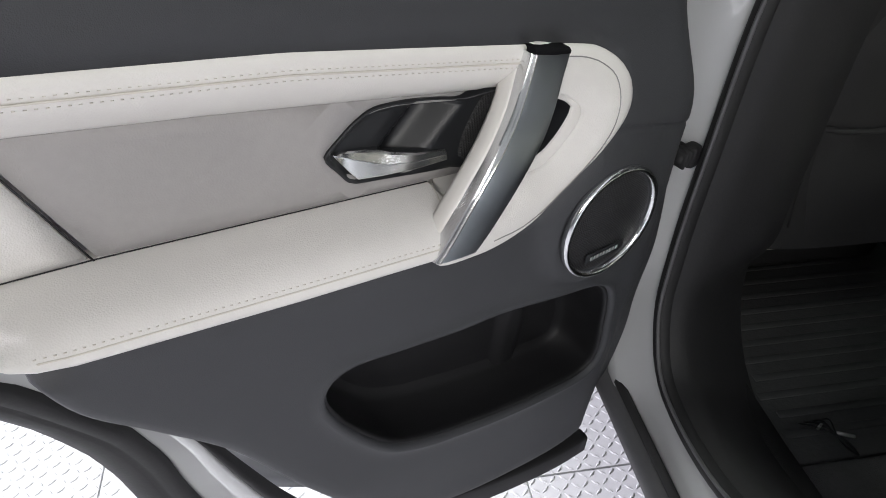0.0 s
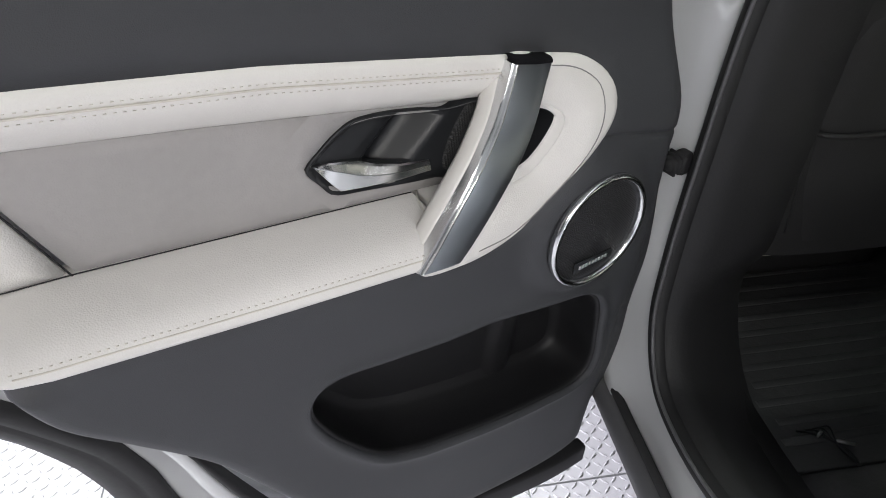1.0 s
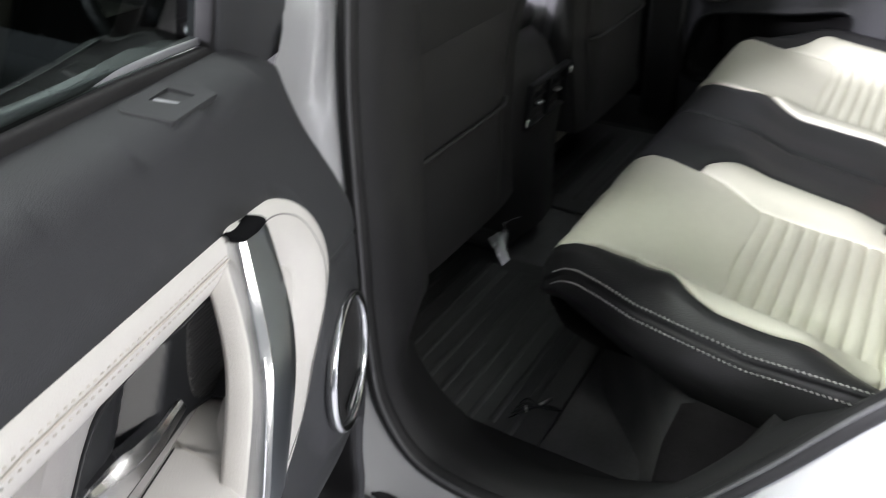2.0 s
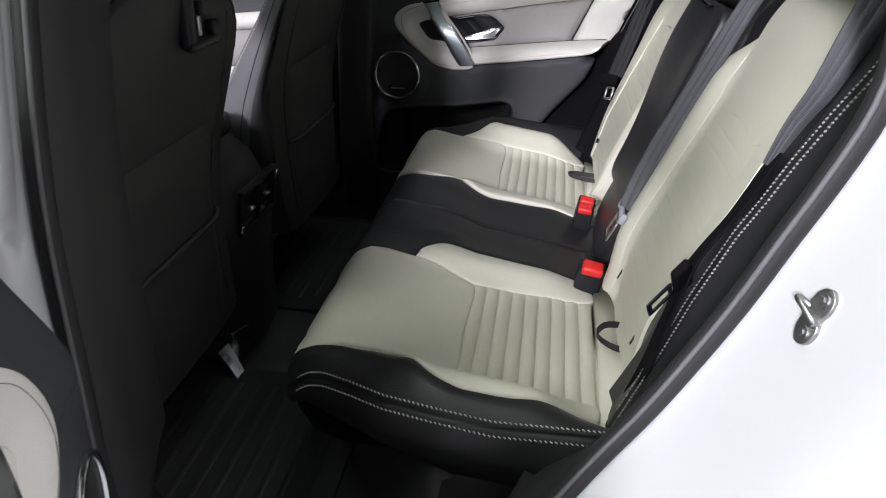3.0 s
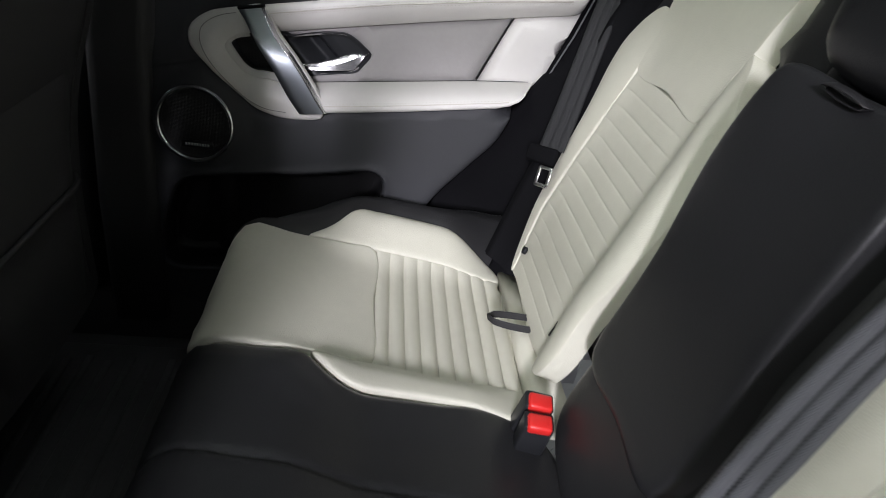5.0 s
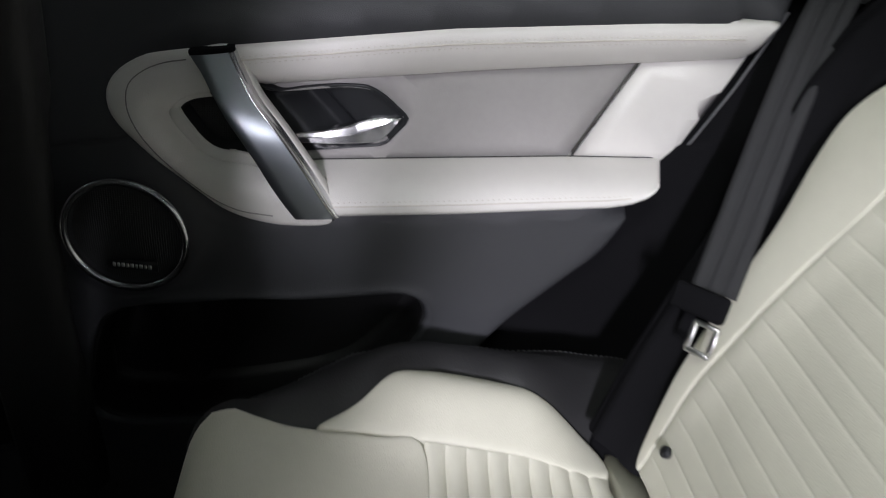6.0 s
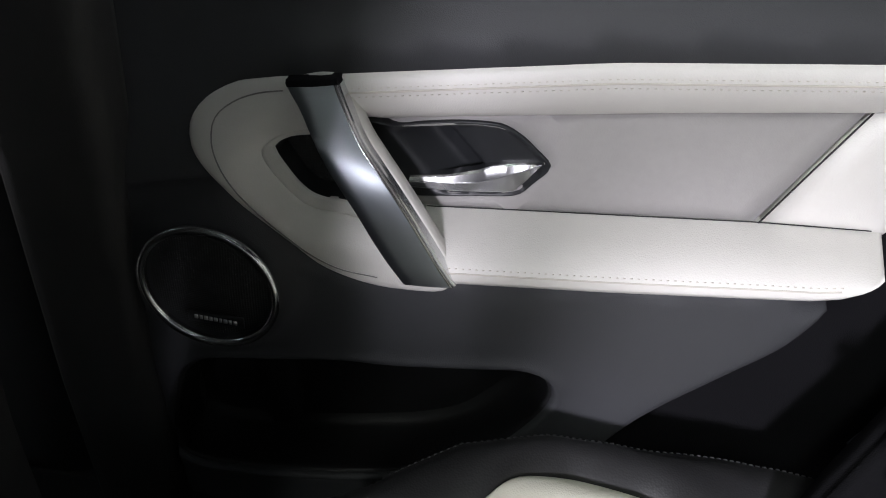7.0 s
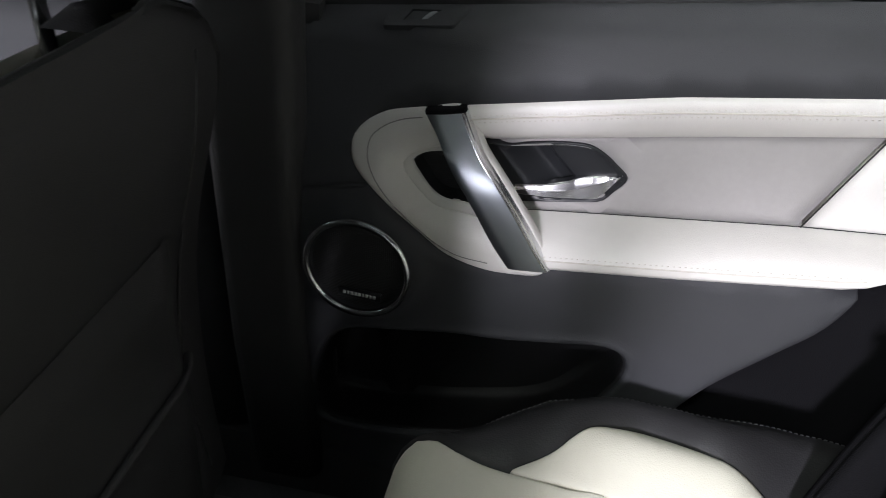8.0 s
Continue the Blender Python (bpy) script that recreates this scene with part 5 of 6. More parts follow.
    # black yoke and flank
    part("shoulder_yoke", sheet([(0.145, 0.16), (0.140, 0.38), (0.150, 0.432), (0.19, 0.470), (0.220, 0.495), (0.228, 0.555), (0.262, 0.586), (0.36, 0.596), (0.46, 0.591), (0.508 - o, 0.565), (0.508 - 1.4 * o, 0.51), (0.54 - 3 * o, 0.475), (0.575 - 4.4 * o, 0.42), (0.545 - 2.6 * o, 0.30), (0.53 - 2.6 * o, 0.2), (0.555 - 2.6 * o, 0.12), (0.61 - 4 * o, 0.12), (0.62 - 4 * o, 0.30), (0.63 - 4 * o, 0.46), (0.60 - 1.5 * o, 0.58), (0.54, 0.63), (0.36, 0.645), (0.20, 0.635), (0.13, 0.60), (0.115, 0.50), (0.118, 0.16)], lambda a, b, d: lie(a, b) - 0.012, place, 0.014, 0.010, 0.012, 0.06, closed_curve=False), EBONY, seat, "black leather shoulder yoke")
    rows = []
    for k in range(41):
        v = 0.02 + 0.58 * k / 40
        if s > 0:
            e = table([(0.02, 0.475), (0.11, 0.502), (0.22, 0.524), (0.30, 0.538), (0.37, 0.558), (0.42, 0.572), (0.47, 0.575), (0.60, 0.55)], v)
            hs = 0.020 + 0.012 * smooth(0.56, 0.40, v)
            prof = ((-0.01, lie(e, v) - 0.03), (0.0, lie(e, v) - 0.006), (0.10, 0.002), (0.22, 0.006), (0.32, 0.75 * hs), (0.38, hs), (0.42, hs - 0.0045), (0.46, hs), (0.55, hs - 0.003), (0.80, 0.5 * hs - 0.005), (1.0, -0.05), (0.95, -0.13))
            rows.append([place(e + 0.10 * a, v, b) for a, b in prof])
        else:
            e = table([(0.02, 0.462), (0.11, 0.474), (0.20, 0.484), (0.28, 0.494), (0.34, 0.502), (0.39, 0.499), (0.43, 0.494), (0.48, 0.489), (0.52, 0.480), (0.60, 0.47)], v)
            a1 = table([(0.02, 0.566), (0.15, 0.556), (0.22, 0.545), (0.31, 0.544), (0.36, 0.554), (0.41, 0.560), (0.47, 0.574), (0.506, 0.586), (0.60, 0.61)], v)
            a2 = a1 + 0.0145
            prof = ((e - 0.010, lie(e, v) - 0.03), (e, lie(e, v) - 0.005), (lerp(e, a1, 0.25), -0.006), (lerp(e, a1, 0.5), -0.010), (lerp(e, a1, 0.75), -0.003), (a1 - 0.004, 0.001), (a1, 0.0015), (a1 + 0.004, 0.0010), (a1 + 0.0072, -0.0022), (a2 - 0.004, 0.0005), (a2, 0.0008), (a2 + 0.005, -0.001), (a2 + 0.025, -0.014), (a2 + 0.055, -0.040), (a2 + 0.085, -0.085), (a2 + 0.06, -0.14))
            rows.append([place(a, v, b) for a, b in prof])
    bm = grid(rows)
    bmesh.ops.recalc_face_normals(bm, faces=bm.faces[:])
    # The right flank takes a darker material that carries its shade.
    fl = part("outer_flank", bm, EBONY if s < 0 else QTRIM, seat, "black leather flank with twin white stitching" if s < 0 else "black leather flank with shade put into its colour")
    for i0 in ((6, 10) if s < 0 else ()):
        path = [Vector(r[i0]) + BN * 0.0005 for r in rows[2:39]]
        tagged(part("stitching", stitches(path, BN, 0.0036, 0.0016, 0.0021, 0.35), GREYTHREAD, fl), kind="stuff")
    # headrest
    hr = sheet([(0.285, 0.620), (0.30, 0.585), (0.40, 0.574), (0.52, 0.576), (0.555, 0.600), (0.555, 0.74), (0.50, 0.80), (0.40, 0.815), (0.30, 0.80), (0.28, 0.74)], lambda a, b, d: 0.055 + 0.012 * smooth(0, 0.1, d), place, 0.014, 0.035, 0.035, 0.05)
    hd = part("headrest", hr, EBONY, seat, "black leather headrest")
    for a, lift in ((0.504, 0.0622), (0.515, 0.0606)):
        tagged(part("stitching", stitches([place(a, 0.618 + 0.16 * k / 30, lift) for k in range(31)], BN, 0.005, 0.003, 0.002), THREAD, hd), kind="stuff")
    # slits over the child seat anchors
    if s > 0:
        part("anchor_button", sweep([place(0.452, 0.078, 0.0), place(0.452, 0.078, 0.005)], circle(0.006, 12), (1, 0, 0)), GLOSSY, seat, "small black anchor cover")
    for a, v in ((0.238, 0.079), (0.440, 0.085))[:1 if s > 0 else 2]:
        part("anchor_slit", block(0.0035, 0.0022, 0.024, Matrix.Translation(place(a, v, lie(a, v) + 0.0005)) @ Matrix.Rotation(radians(22), 4, "X"), 0.0008, 1), RUBBER, seat, "narrow dark anchor slit")

mid = thing("middle_passenger_seat", pose(0, 0, 0), "black leather centre backrest with fold-down armrest", "car seat")
part("back_panel", sheet([(-0.112, 0.03), (-0.118, 0.25), (-0.112, 0.50), (-0.09, 0.60), (0, 0.615), (0.09, 0.60), (0.112, 0.50), (0.118, 0.25), (0.112, 0.03)], lambda a, b, d: -0.004, on_back, 0.016, 0.014, 0.014, 0.05), EBONY, mid, "black leather panel")
part("fold_down_armrest", sheet([(-0.104, 0.135), (-0.107, 0.30), (-0.108, 0.455), (-0.097, 0.485), (0.0, 0.490), (0.097, 0.485), (0.108, 0.455), (0.108, 0.30), (0.106, 0.135), (0, 0.130)], lambda a, b, d: 0.016 + 0.014 * smooth(0.15, 0.42, b) + 0.014 * smooth(-0.05, 0.10, a) * smooth(0.18, 0.42, b), on_back, 0.012, 0.009, 0.007, 0.06), EBONY, mid, "black leather fold-down armrest")
loop_p = [on_back(-0.006 + 0.024 * math.cos(a), 0.4835 + 0.0035 * math.sin(a), 0.041 + 0.006 * math.sin(a) + 0.004 * math.cos(a)) for a in [2 * math.pi * k / 24 for k in range(24)]]
part("pull_loop", sweep(loop_p, rbox(0.0018, 0.009, 0.0006, 1), (0, 0.2, 1), closed=True), EBONY_SIDE, mid, "black leather pull loop")
chr_ = part("headrest", sheet([(-0.104, 0.545), (-0.092, 0.510), (-0.055, 0.496), (0.035, 0.494), (0.074, 0.503), (0.094, 0.532), (0.104, 0.62), (0.085, 0.68), (0, 0.70), (-0.085, 0.68), (-0.112, 0.62)], lambda a, b, d: 0.044 + 0.012 * smooth(0, 0.08, d), on_back, 0.010, 0.030, 0.032, 0.05), EBONY, mid, "black leather centre headrest")
for a in (-0.062, -0.055):
    tagged(part("stitching", stitches([on_back(a, 0.520 + 0.16 * k / 30, 0.0535 - 0.010 * smooth(0.545, 0.51, 0.520 + 0.16 * k / 30)) for k in range(31)], BN, 0.003, 0.002, 0.0010), CLAD, chr_), kind="stuff")


# ---- belts and buckles ----
LEFT_BELT = [(-0.566, 0.655, 0.024), (-0.543, 0.590, 0.016), (-0.536, 0.548, 0.013), (-0.533, 0.515, 0.010), (-0.527, 0.478, 0.006), (-0.514, 0.435, 0.003), (-0.507, 0.385, -0.003)]


def ribbon(path, width, side, thick=0.0013, pleat=0.0, folds=3, narrow=1.0):
    """Belt webbing along a path, creased lengthwise; it may gather to a narrower bundle at its end."""
    n = folds * 8 if pleat else 8
    mid = spline(path, 0.010)
    rows = []
    for i, c in enumerate(mid):
        t = (mid[min(i + 1, len(mid) - 1)] - mid[max(i - 1, 0)]).normalized()
        w = Vector(side) - t * Vector(side).dot(t)
        w.normalize()
        up = w.cross(t)
        q = i / (len(mid) - 1)
        half = width * lerp(1.0, narrow, q)
        top = []
        for k in range(n + 1):
            saw = (-1.0, 0.4, 0.75, 0.9, 0.95, 0.85, 0.6, -0.5)[k % 8] if pleat else 0.0
            top.append(c + w * half * (k / n - 0.5) + up * pleat * saw * (1 + 0.25 * math.sin(5 * q + k // 8)))
        rows.append(top + [p - up * thick for p in reversed(top)])
    bm = grid(rows, close_v=True)
    bmesh.ops.recalc_face_normals(bm, faces=bm.faces[:])
    return bm


def tongue(parent, m, bare=True, shift=0.0, size=1.0):
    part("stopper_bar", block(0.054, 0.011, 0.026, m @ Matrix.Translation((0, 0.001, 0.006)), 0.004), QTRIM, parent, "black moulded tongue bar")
    frame_ = []
    for a, b, c, d in ((0.0, -0.014, 0.030, 0.006), (0.0, -0.046, 0.030, 0.007), (-0.0125, -0.030, 0.007, 0.034), (0.0125, -0.030, 0.007, 0.034)):
        frame_.append(block(c * size, 0.003, d * size, m @ Matrix.Translation((a * size + shift, 0.0, b * size)), 0.0012, 1))
    part("metal_tongue", join(*frame_), SILVER if bare else GLOSSY, parent, "bare steel belt tongue" if bare else "blackened steel belt tongue")


def belt_thing(label):
    return thing("seat_belt", pose(0, 0, 0), label, "seat belt", "rear seat belts")


b = belt_thing("woven seat belt darkened for shade, steel tongue hanging beside the seat")
# The right belt's shade is put into its webbing colour.
part("webbing", ribbon([on_back(0.685, 0.64, 0.045), on_back(0.640, 0.47, 0.040), on_back(0.597, 0.37, 0.035), on_back(0.552, 0.285, 0.032), on_back(0.516, 0.222, 0.032)], 0.043, (0.75, 0.6, 0.25), pleat=0.0010), DARKWEB, b, "woven webbing darkened for shade")
# Lap part blackened in colour so it sinks into the shade.
part("webbing", ribbon([on_back(0.545, 0.200, 0.012), on_back(0.540, 0.13, 0.004), on_back(0.532, 0.06, -0.004), on_back(0.525, -0.02, -0.01)], 0.042, (0.75, 0.6, 0.2)), QTRIM, b, "lap webbing blackened for shade")
tongue(b, Matrix.Translation(on_back(0.508, 0.205, 0.040)) @ Matrix.Rotation(radians(38), 4, "Z") @ Matrix.Rotation(radians(22), 4, "X") @ Matrix.Rotation(radians(6), 4, "Y"), True, -0.014, 0.85)
b = belt_thing("grey woven seat belt creased lengthwise over a backrest")
part("webbing", ribbon([on_back(*p) for p in LEFT_BELT], 0.052, (0.80, 0.50, 0.30), pleat=0.0075, folds=3, narrow=0.2), WEB, b, "grey woven webbing")
# Same here: near-black colour stands for the shade along the flank.
part("webbing", ribbon([on_back(-0.505, 0.40, -0.002), on_back(-0.525, 0.33, 0.006), on_back(-0.556, 0.26, 0.026), on_back(-0.562, 0.20, 0.018), on_back(-0.56, 0.12, 0.004), on_back(-0.55, 0.0, -0.01)], 0.034, (0.85, 0.2, -0.5), pleat=0.0005, folds=2), QTRIM, b, "lap webbing blackened for shade")
bar_m = Matrix.Translation(on_back(-0.566, 0.238, 0.030)) @ Matrix.Rotation(radians(22), 4, "X") @ Matrix.Rotation(radians(-40), 4, "Z") @ Matrix.Rotation(radians(38), 4, "Y")
tongue(b, bar_m, False)
b = belt_thing("grey woven centre belt stretched down to its buckle")
part("webbing", ribbon([on_back(-0.270, 0.615, 0.03), on_back(-0.219, 0.580, 0.030), on_back(-0.200, 0.52, 0.030), on_back(-0.187, 0.43, 0.029), on_back(-0.178, 0.36, 0.028), on_back(-0.178, 0.28, 0.029), on_back(-0.177, 0.20, 0.024), on_back(-0.177, 0.160, 0.018)], 0.027, (0.78, 0.58, 0.23), pleat=0.0036, narrow=1.6), WEB, b, "grey woven webbing")
m = Matrix.Translation(on_back(-0.177, 0.148, 0.024)) @ Matrix.Rotation(radians(22), 4, "X") @ Matrix.Rotation(radians(-12), 4, "Y")
part("stopper_bar", join(block(0.060, 0.010, 0.010, m @ Matrix.Translation((0, 0, 0.004)), 0.004), block(0.010, 0.012, 0.034, m @ Matrix.Translation((0.026, 0, 0.012)), 0.004), block(0.010, 0.012, 0.020, m @ Matrix.Translation((-0.026, 0, 0.008)), 0.004)), GREYPL, b, "pale grey tongue bar")
part("metal_tongue", join(*[block(c, 0.003, d, m @ Matrix.Translation((a, 0.0, e)), 0.001, 1) for a, e, c, d in ((0, -0.012, 0.036, 0.006), (0, -0.046, 0.036, 0.007), (-0.015, -0.03, 0.007, 0.036), (0.015, -0.03, 0.007, 0.036))]), SILVER, b, "bare steel belt tongue")


def buckle(x, y, z, lean, size=1.0):
    t = thing("belt_buckle", Matrix.Translation((x, y, z)) @ Matrix.Rotation(radians(84), 4, "Z") @ Matrix.Rotation(radians(-16), 4, "X") @ Matrix.Rotation(radians(lean), 4, "Y") @ Matrix.Scale(size, 4), "black belt buckle with red release button between the cushions", "belt buckle", "belt buckles")
    part("housing", block(0.042, 0.030, 0.070, Matrix.Translation((0, 0, -0.031)), 0.005), GLOSSY, t, "black plastic housing")
    part("red_button", block(0.034, 0.025, 0.016, Matrix.Translation((0, 0.0045, 0.0015)), 0.004), RED, t, "red release button")
    return t


buckle(-0.135, 0.206, 0.832, -10, 1.06)
buckle(0.134, 0.212, 0.829, -6, 0.84)
buckle(0.162, 0.208, 0.836, -10, 0.84)

# pull straps between cushion and back
for s, cx, cy in ((-1, -0.320, 0.180), (1, 0.362, 0.214)):
    c = Vector((cx, cy, 0.811))
    t = thing("tether_loop", pose(0, 0, 0), "black webbing loop tucked behind the cushion", "strap", "seat straps")
    c = c + Vector((0.002, 0.004, -0.004))
    if s > 0:
        pts = [c + Vector(q) for q in ((0.014, -0.045, 0.004), (0.013, -0.012, 0.008), (0.008, 0.016, 0.012), (0.0, 0.026, 0.013), (-0.008, 0.018, 0.011), (-0.013, -0.012, 0.006), (-0.015, -0.045, 0.003))]
    else:
        pts = [c + Vector(q) for q in ((0.030, -0.049, 0.002), (0.029, -0.019, 0.008), (0.018, 0.008, 0.012), (-0.004, 0.0195, 0.008), (-0.020, 0.002, 0.002), (-0.026, -0.024, -0.002), (-0.027, -0.054, -0.003))]
    part("webbing", ribbon(pts, 0.010, (0.15, 0.25, 1)), RUBBER, t)

# ---- front seats ----
def front_seat(cx, label, cover, group="front seats"):
    seat = thing("front_seat", pose(cx, 0, 0), label, "car seat", group)

    def wide(z):
        return table([(0.60, 0.205), (0.72, 0.205), (0.85, 0.218), (1.0, 0.240), (1.12, 0.252), (1.17, 0.250), (1.21, 0.238), (1.25, 0.206), (1.28, 0.165), (1.295, 0.12)], z)

    def back_y(z):
        return 0.864 - 0.075 * smooth(0.95, 1.34, z) - 0.02 * smooth(0.9, 0.6, z)

    def front_y(z):
        return table([(0.60, 1.18), (0.897, 1.046), (0.925, 1.026), (1.007, 0.982), (1.108, 0.919), (1.17, 0.881), (1.213, 0.862), (1.25, 0.849), (1.295, 0.833)], z)

    rows = []
    for k in range(30):
        z = 0.70 + 0.595 * k / 29
        w, y = wide(z), back_y(z)
        r = []
        for j in range(25):
            a = -1 + 2 * j / 24
            r.append((w * a, y + 0.014 * abs(a) ** 4, z))
        rows.append(r)
    part("back_shell", grid(rows), TRIM, seat, "black moulded seat back")
    # map pocket
    rows = []
    for k in range(16):
        z = 0.725 + 0.345 * k / 15
        w = 0.155 + 0.02 * k / 15
        y = back_y(z) - 0.001 - 0.010 * smooth(0.0, 0.3, k / 15) * smooth(1.0, 0.86, k / 15)
        rows.append([(w * (-1 + 2 * j / 16), y + 0.02 * smooth(0.82, 1.0, abs(-1 + 2 * j / 16)), z) for j in range(17)])
    part("map_pocket", grid(rows), TRIM, seat, "black stretched map pocket")
    part("pocket_hem", sweep([(0.17 * (-1 + 2 * j / 16), back_y(0.905) - 0.016 + 0.016 * smooth(0.8, 1, abs(-1 + 2 * j / 16)), 0.905) for j in range(17)], circle(0.0045, 8), (0, 0, 1)), TRIM, seat)
    for s in (-1, 1):
        seam = [(s * x, back_y(z) - 0.0005 + 0.014 * abs(x / wide(z)) ** 4, z) for x, z in ((0.175, 1.24), (0.190, 1.15), (0.186, 1.05), (0.172, 0.95), (0.164, 0.85), (0.162, 0.74))]
        part("piping", sweep(spline(seam, 0.02), circle(0.0022, 6), (1, 0, 0)), TRIM, seat)
    # flanks and padded front
    for s in (-1, 1):
        rows, shell = [], []
        for k in range(30):
            z = 0.70 + 0.595 * k / 29
            w, y, f = wide(z), back_y(z), front_y(z)
            d = f - y
            rows.append([(s * (w + 0.002), y + 0.36 * d, z), (s * (w + 0.008), y + 0.44 * d, z), (s * (w + 0.008), y + 0.70 * d, z), (s * (w + 0.003), y + 0.90 * d, z), (s * (w - 0.004), f, z), (s * (w - 0.03), f + 0.012, z), (s * (w - 0.08), f, z)])
            shell.append([(s * (w - 0.03), y + 0.010, z), (s * (w - 0.006), y + 0.016, z), (s * (w + 0.004), y + 0.03, z), (s * (w + 0.006), y + 0.25 * d, z), (s * (w + 0.004), y + 0.42 * d, z)])
        bm = grid(shell)
        bmesh.ops.recalc_face_normals(bm, faces=bm.faces[:])
        part("shell_flank", bm, TRIM, seat, "black moulded shell flank")
        bm = grid(rows)
        bmesh.ops.recalc_face_normals(bm, faces=bm.faces[:])
        fk = part("side_bolster", bm, GREYLEATHER, seat, "charcoal leather side bolster")
        tagged(part("stitching", stitches([Vector(r[4]) + Vector((s * 0.0015, 0.0, 0)) for r in rows], (s, 0.3, 0), 0.005, 0.0025, 0.0022, 0.5), THREAD, fk), kind="stuff")
        part("piping", sweep([Vector(r[1]) + Vector((0, 0.012, 0)) for r in rows], circle(0.0012, 6), (0, 1, 0)), TRIM, fk)
    # top cover sloping forward, and the cream face
    arch = [(-1, 1.262), (-1, 1.275), (-1, 1.288), (-1, 1.295), (0, 1.296), (1, 1.295), (1, 1.288), (1, 1.275), (1, 1.262)]
    band = []
    for s, z in arch:
        w, y, f = wide(z), back_y(z), front_y(z)
        band.append([(s * w, y + 0.004, z - 0.004), (s * w, y + 0.008, z - 0.001), (s * (w + 0.002), lerp(y, f, 0.4), z - 0.006), (s * (w + 0.001), lerp(y, f, 0.8), z - 0.013), (s * (w - 0.004), f + 0.004, z - 0.022)])
    bm = grid(band)
    bmesh.ops.recalc_face_normals(bm, faces=bm.faces[:])
    part("top_cover", bm, TRIM, seat, "black moulded top cover")
    face = []
    for k in range(30):
        z = 0.82 + 0.452 * k / 29
        w, f = wide(z) - 0.012 - 0.030 * smooth(1.16, 1.05, z), front_y(z)
        face.append([(w * (-1 + 2 * j / 20), f + 0.004 + 0.018 * (1 - abs(-1 + j / 10) ** 3), z) for j in range(21)])
    part("seat_face", grid(face), cover, seat, "cream leather seat face")
    bm = sheet([(-0.22, 0.92), (-0.235, 1.10), (-0.22, 1.40), (0.22, 1.40), (0.235, 1.10), (0.22, 0.92)], lambda a, b, d: 0.74 + 0.03 * smooth(0, 0.1, d), lambda a, b, h: (a, b + 0.05, h), 0.03, 0.05, 0.04, 0.10, closed_curve=False)
    part("seat_cushion", bm, cover, seat, "leather seat cushion")
    part("seat_base", block(0.36, 0.40, 0.13, Matrix.Translation((0, 1.20, 0.59)), 0.02), TRIM, seat, "black seat base")
    hr = sheet([(-0.13, 1.36), (-0.10, 1.33), (0.10, 1.33), (0.13, 1.36), (0.13, 1.47), (0.10, 1.52), (-0.10, 1.52), (-0.13, 1.47)], lambda a, b, d: 0.0, lambda a, b, h: (a, back_y(1.3) + 0.03 - h, b), 0.02, 0.03, 0.03, 0.09)
    part("headrest", hr, TRIM, seat, "black headrest")
    for s in (-1, 1):
        part("headrest_post", sweep([(s * 0.07, back_y(1.28) + 0.06, 1.25), (s * 0.07, back_y(1.28) + 0.06, 1.36)], circle(0.006, 10), (1, 0, 0)), CHROME, seat, "chrome headrest post")
    if cx < 0:
        y_ = back_y(1.24) - 0.006
        part("coat_clip", join(block(0.026, 0.018, 0.082, Matrix.Translation((0.020, y_, 1.250)), 0.006), block(0.085, 0.016, 0.014, Matrix.Translation((0.050, y_ - 0.004, 1.214)), 0.005), block(0.020, 0.020, 0.030, Matrix.Translation((0.092, y_ - 0.002, 1.226)), 0.006), block(0.014, 0.012, 0.020, Matrix.Translation((0.048, y_ - 0.006, 1.262)), 0.004)), GLOSSY, seat, "black coat hook")
        part("clip_plate", block(0.008, 0.004, 0.026, Matrix.Translation((0.032, y_ - 0.011, 1.240)), 0.0015, 1), SILVER, seat, "small bright clip plate")
    return seat


front_seat(-0.336, "black driver's seat seen from behind with map pocket", CREAM_SEAT)
front_seat(0.385, "black passenger seat with pale stitched edge", CREAM_SEAT)

# ---- centre console ----
con = thing("centre_console", pose(0.008, 0, 0), "black centre console with rear air vents", "centre console")
rows = []
for z, w, y in ((0.56, 0.085, 0.862), (0.66, 0.095, 0.868), (0.74, 0.105, 0.868), (0.80, 0.112, 0.864), (0.87, 0.108, 0.872), (0.93, 0.098, 0.895), (0.965, 0.088, 0.93), (0.975, 0.08, 1.0)):
    rows.append([(-w - 0.01, y + 0.30, z), (-w, y + 0.04, z), (-w + 0.02, y + 0.006, z), (0, y, z), (w - 0.02, y + 0.006, z), (w, y + 0.04, z), (w + 0.01, y + 0.30, z)])
part("shell", grid(rows), TRIM, con, "black moulded console shell")
part("lid", block(0.17, 0.34, 0.05, Matrix.Translation((0, 1.10, 0.985)), 0.018, 3), EBONY, con, "black leather armrest lid")
vm = Matrix.Translation((0.0, 0.862, 0.852)) @ Matrix.Rotation(radians(8), 4, "X")
vent = part("vent_frame", join(block(0.17, 0.014, 0.010, vm @ Matrix.Translation((0, 0, 0.044)), 0.003), block(0.17, 0.014, 0.010, vm @ Matrix.Translation((0, 0, -0.044)), 0.003), *[block(0.010, 0.014, 0.096, vm @ Matrix.Translation((x, 0, 0)), 0.003) for x in (-0.082, 0, 0.082)]), GLOSSY, con, "black vent frame")
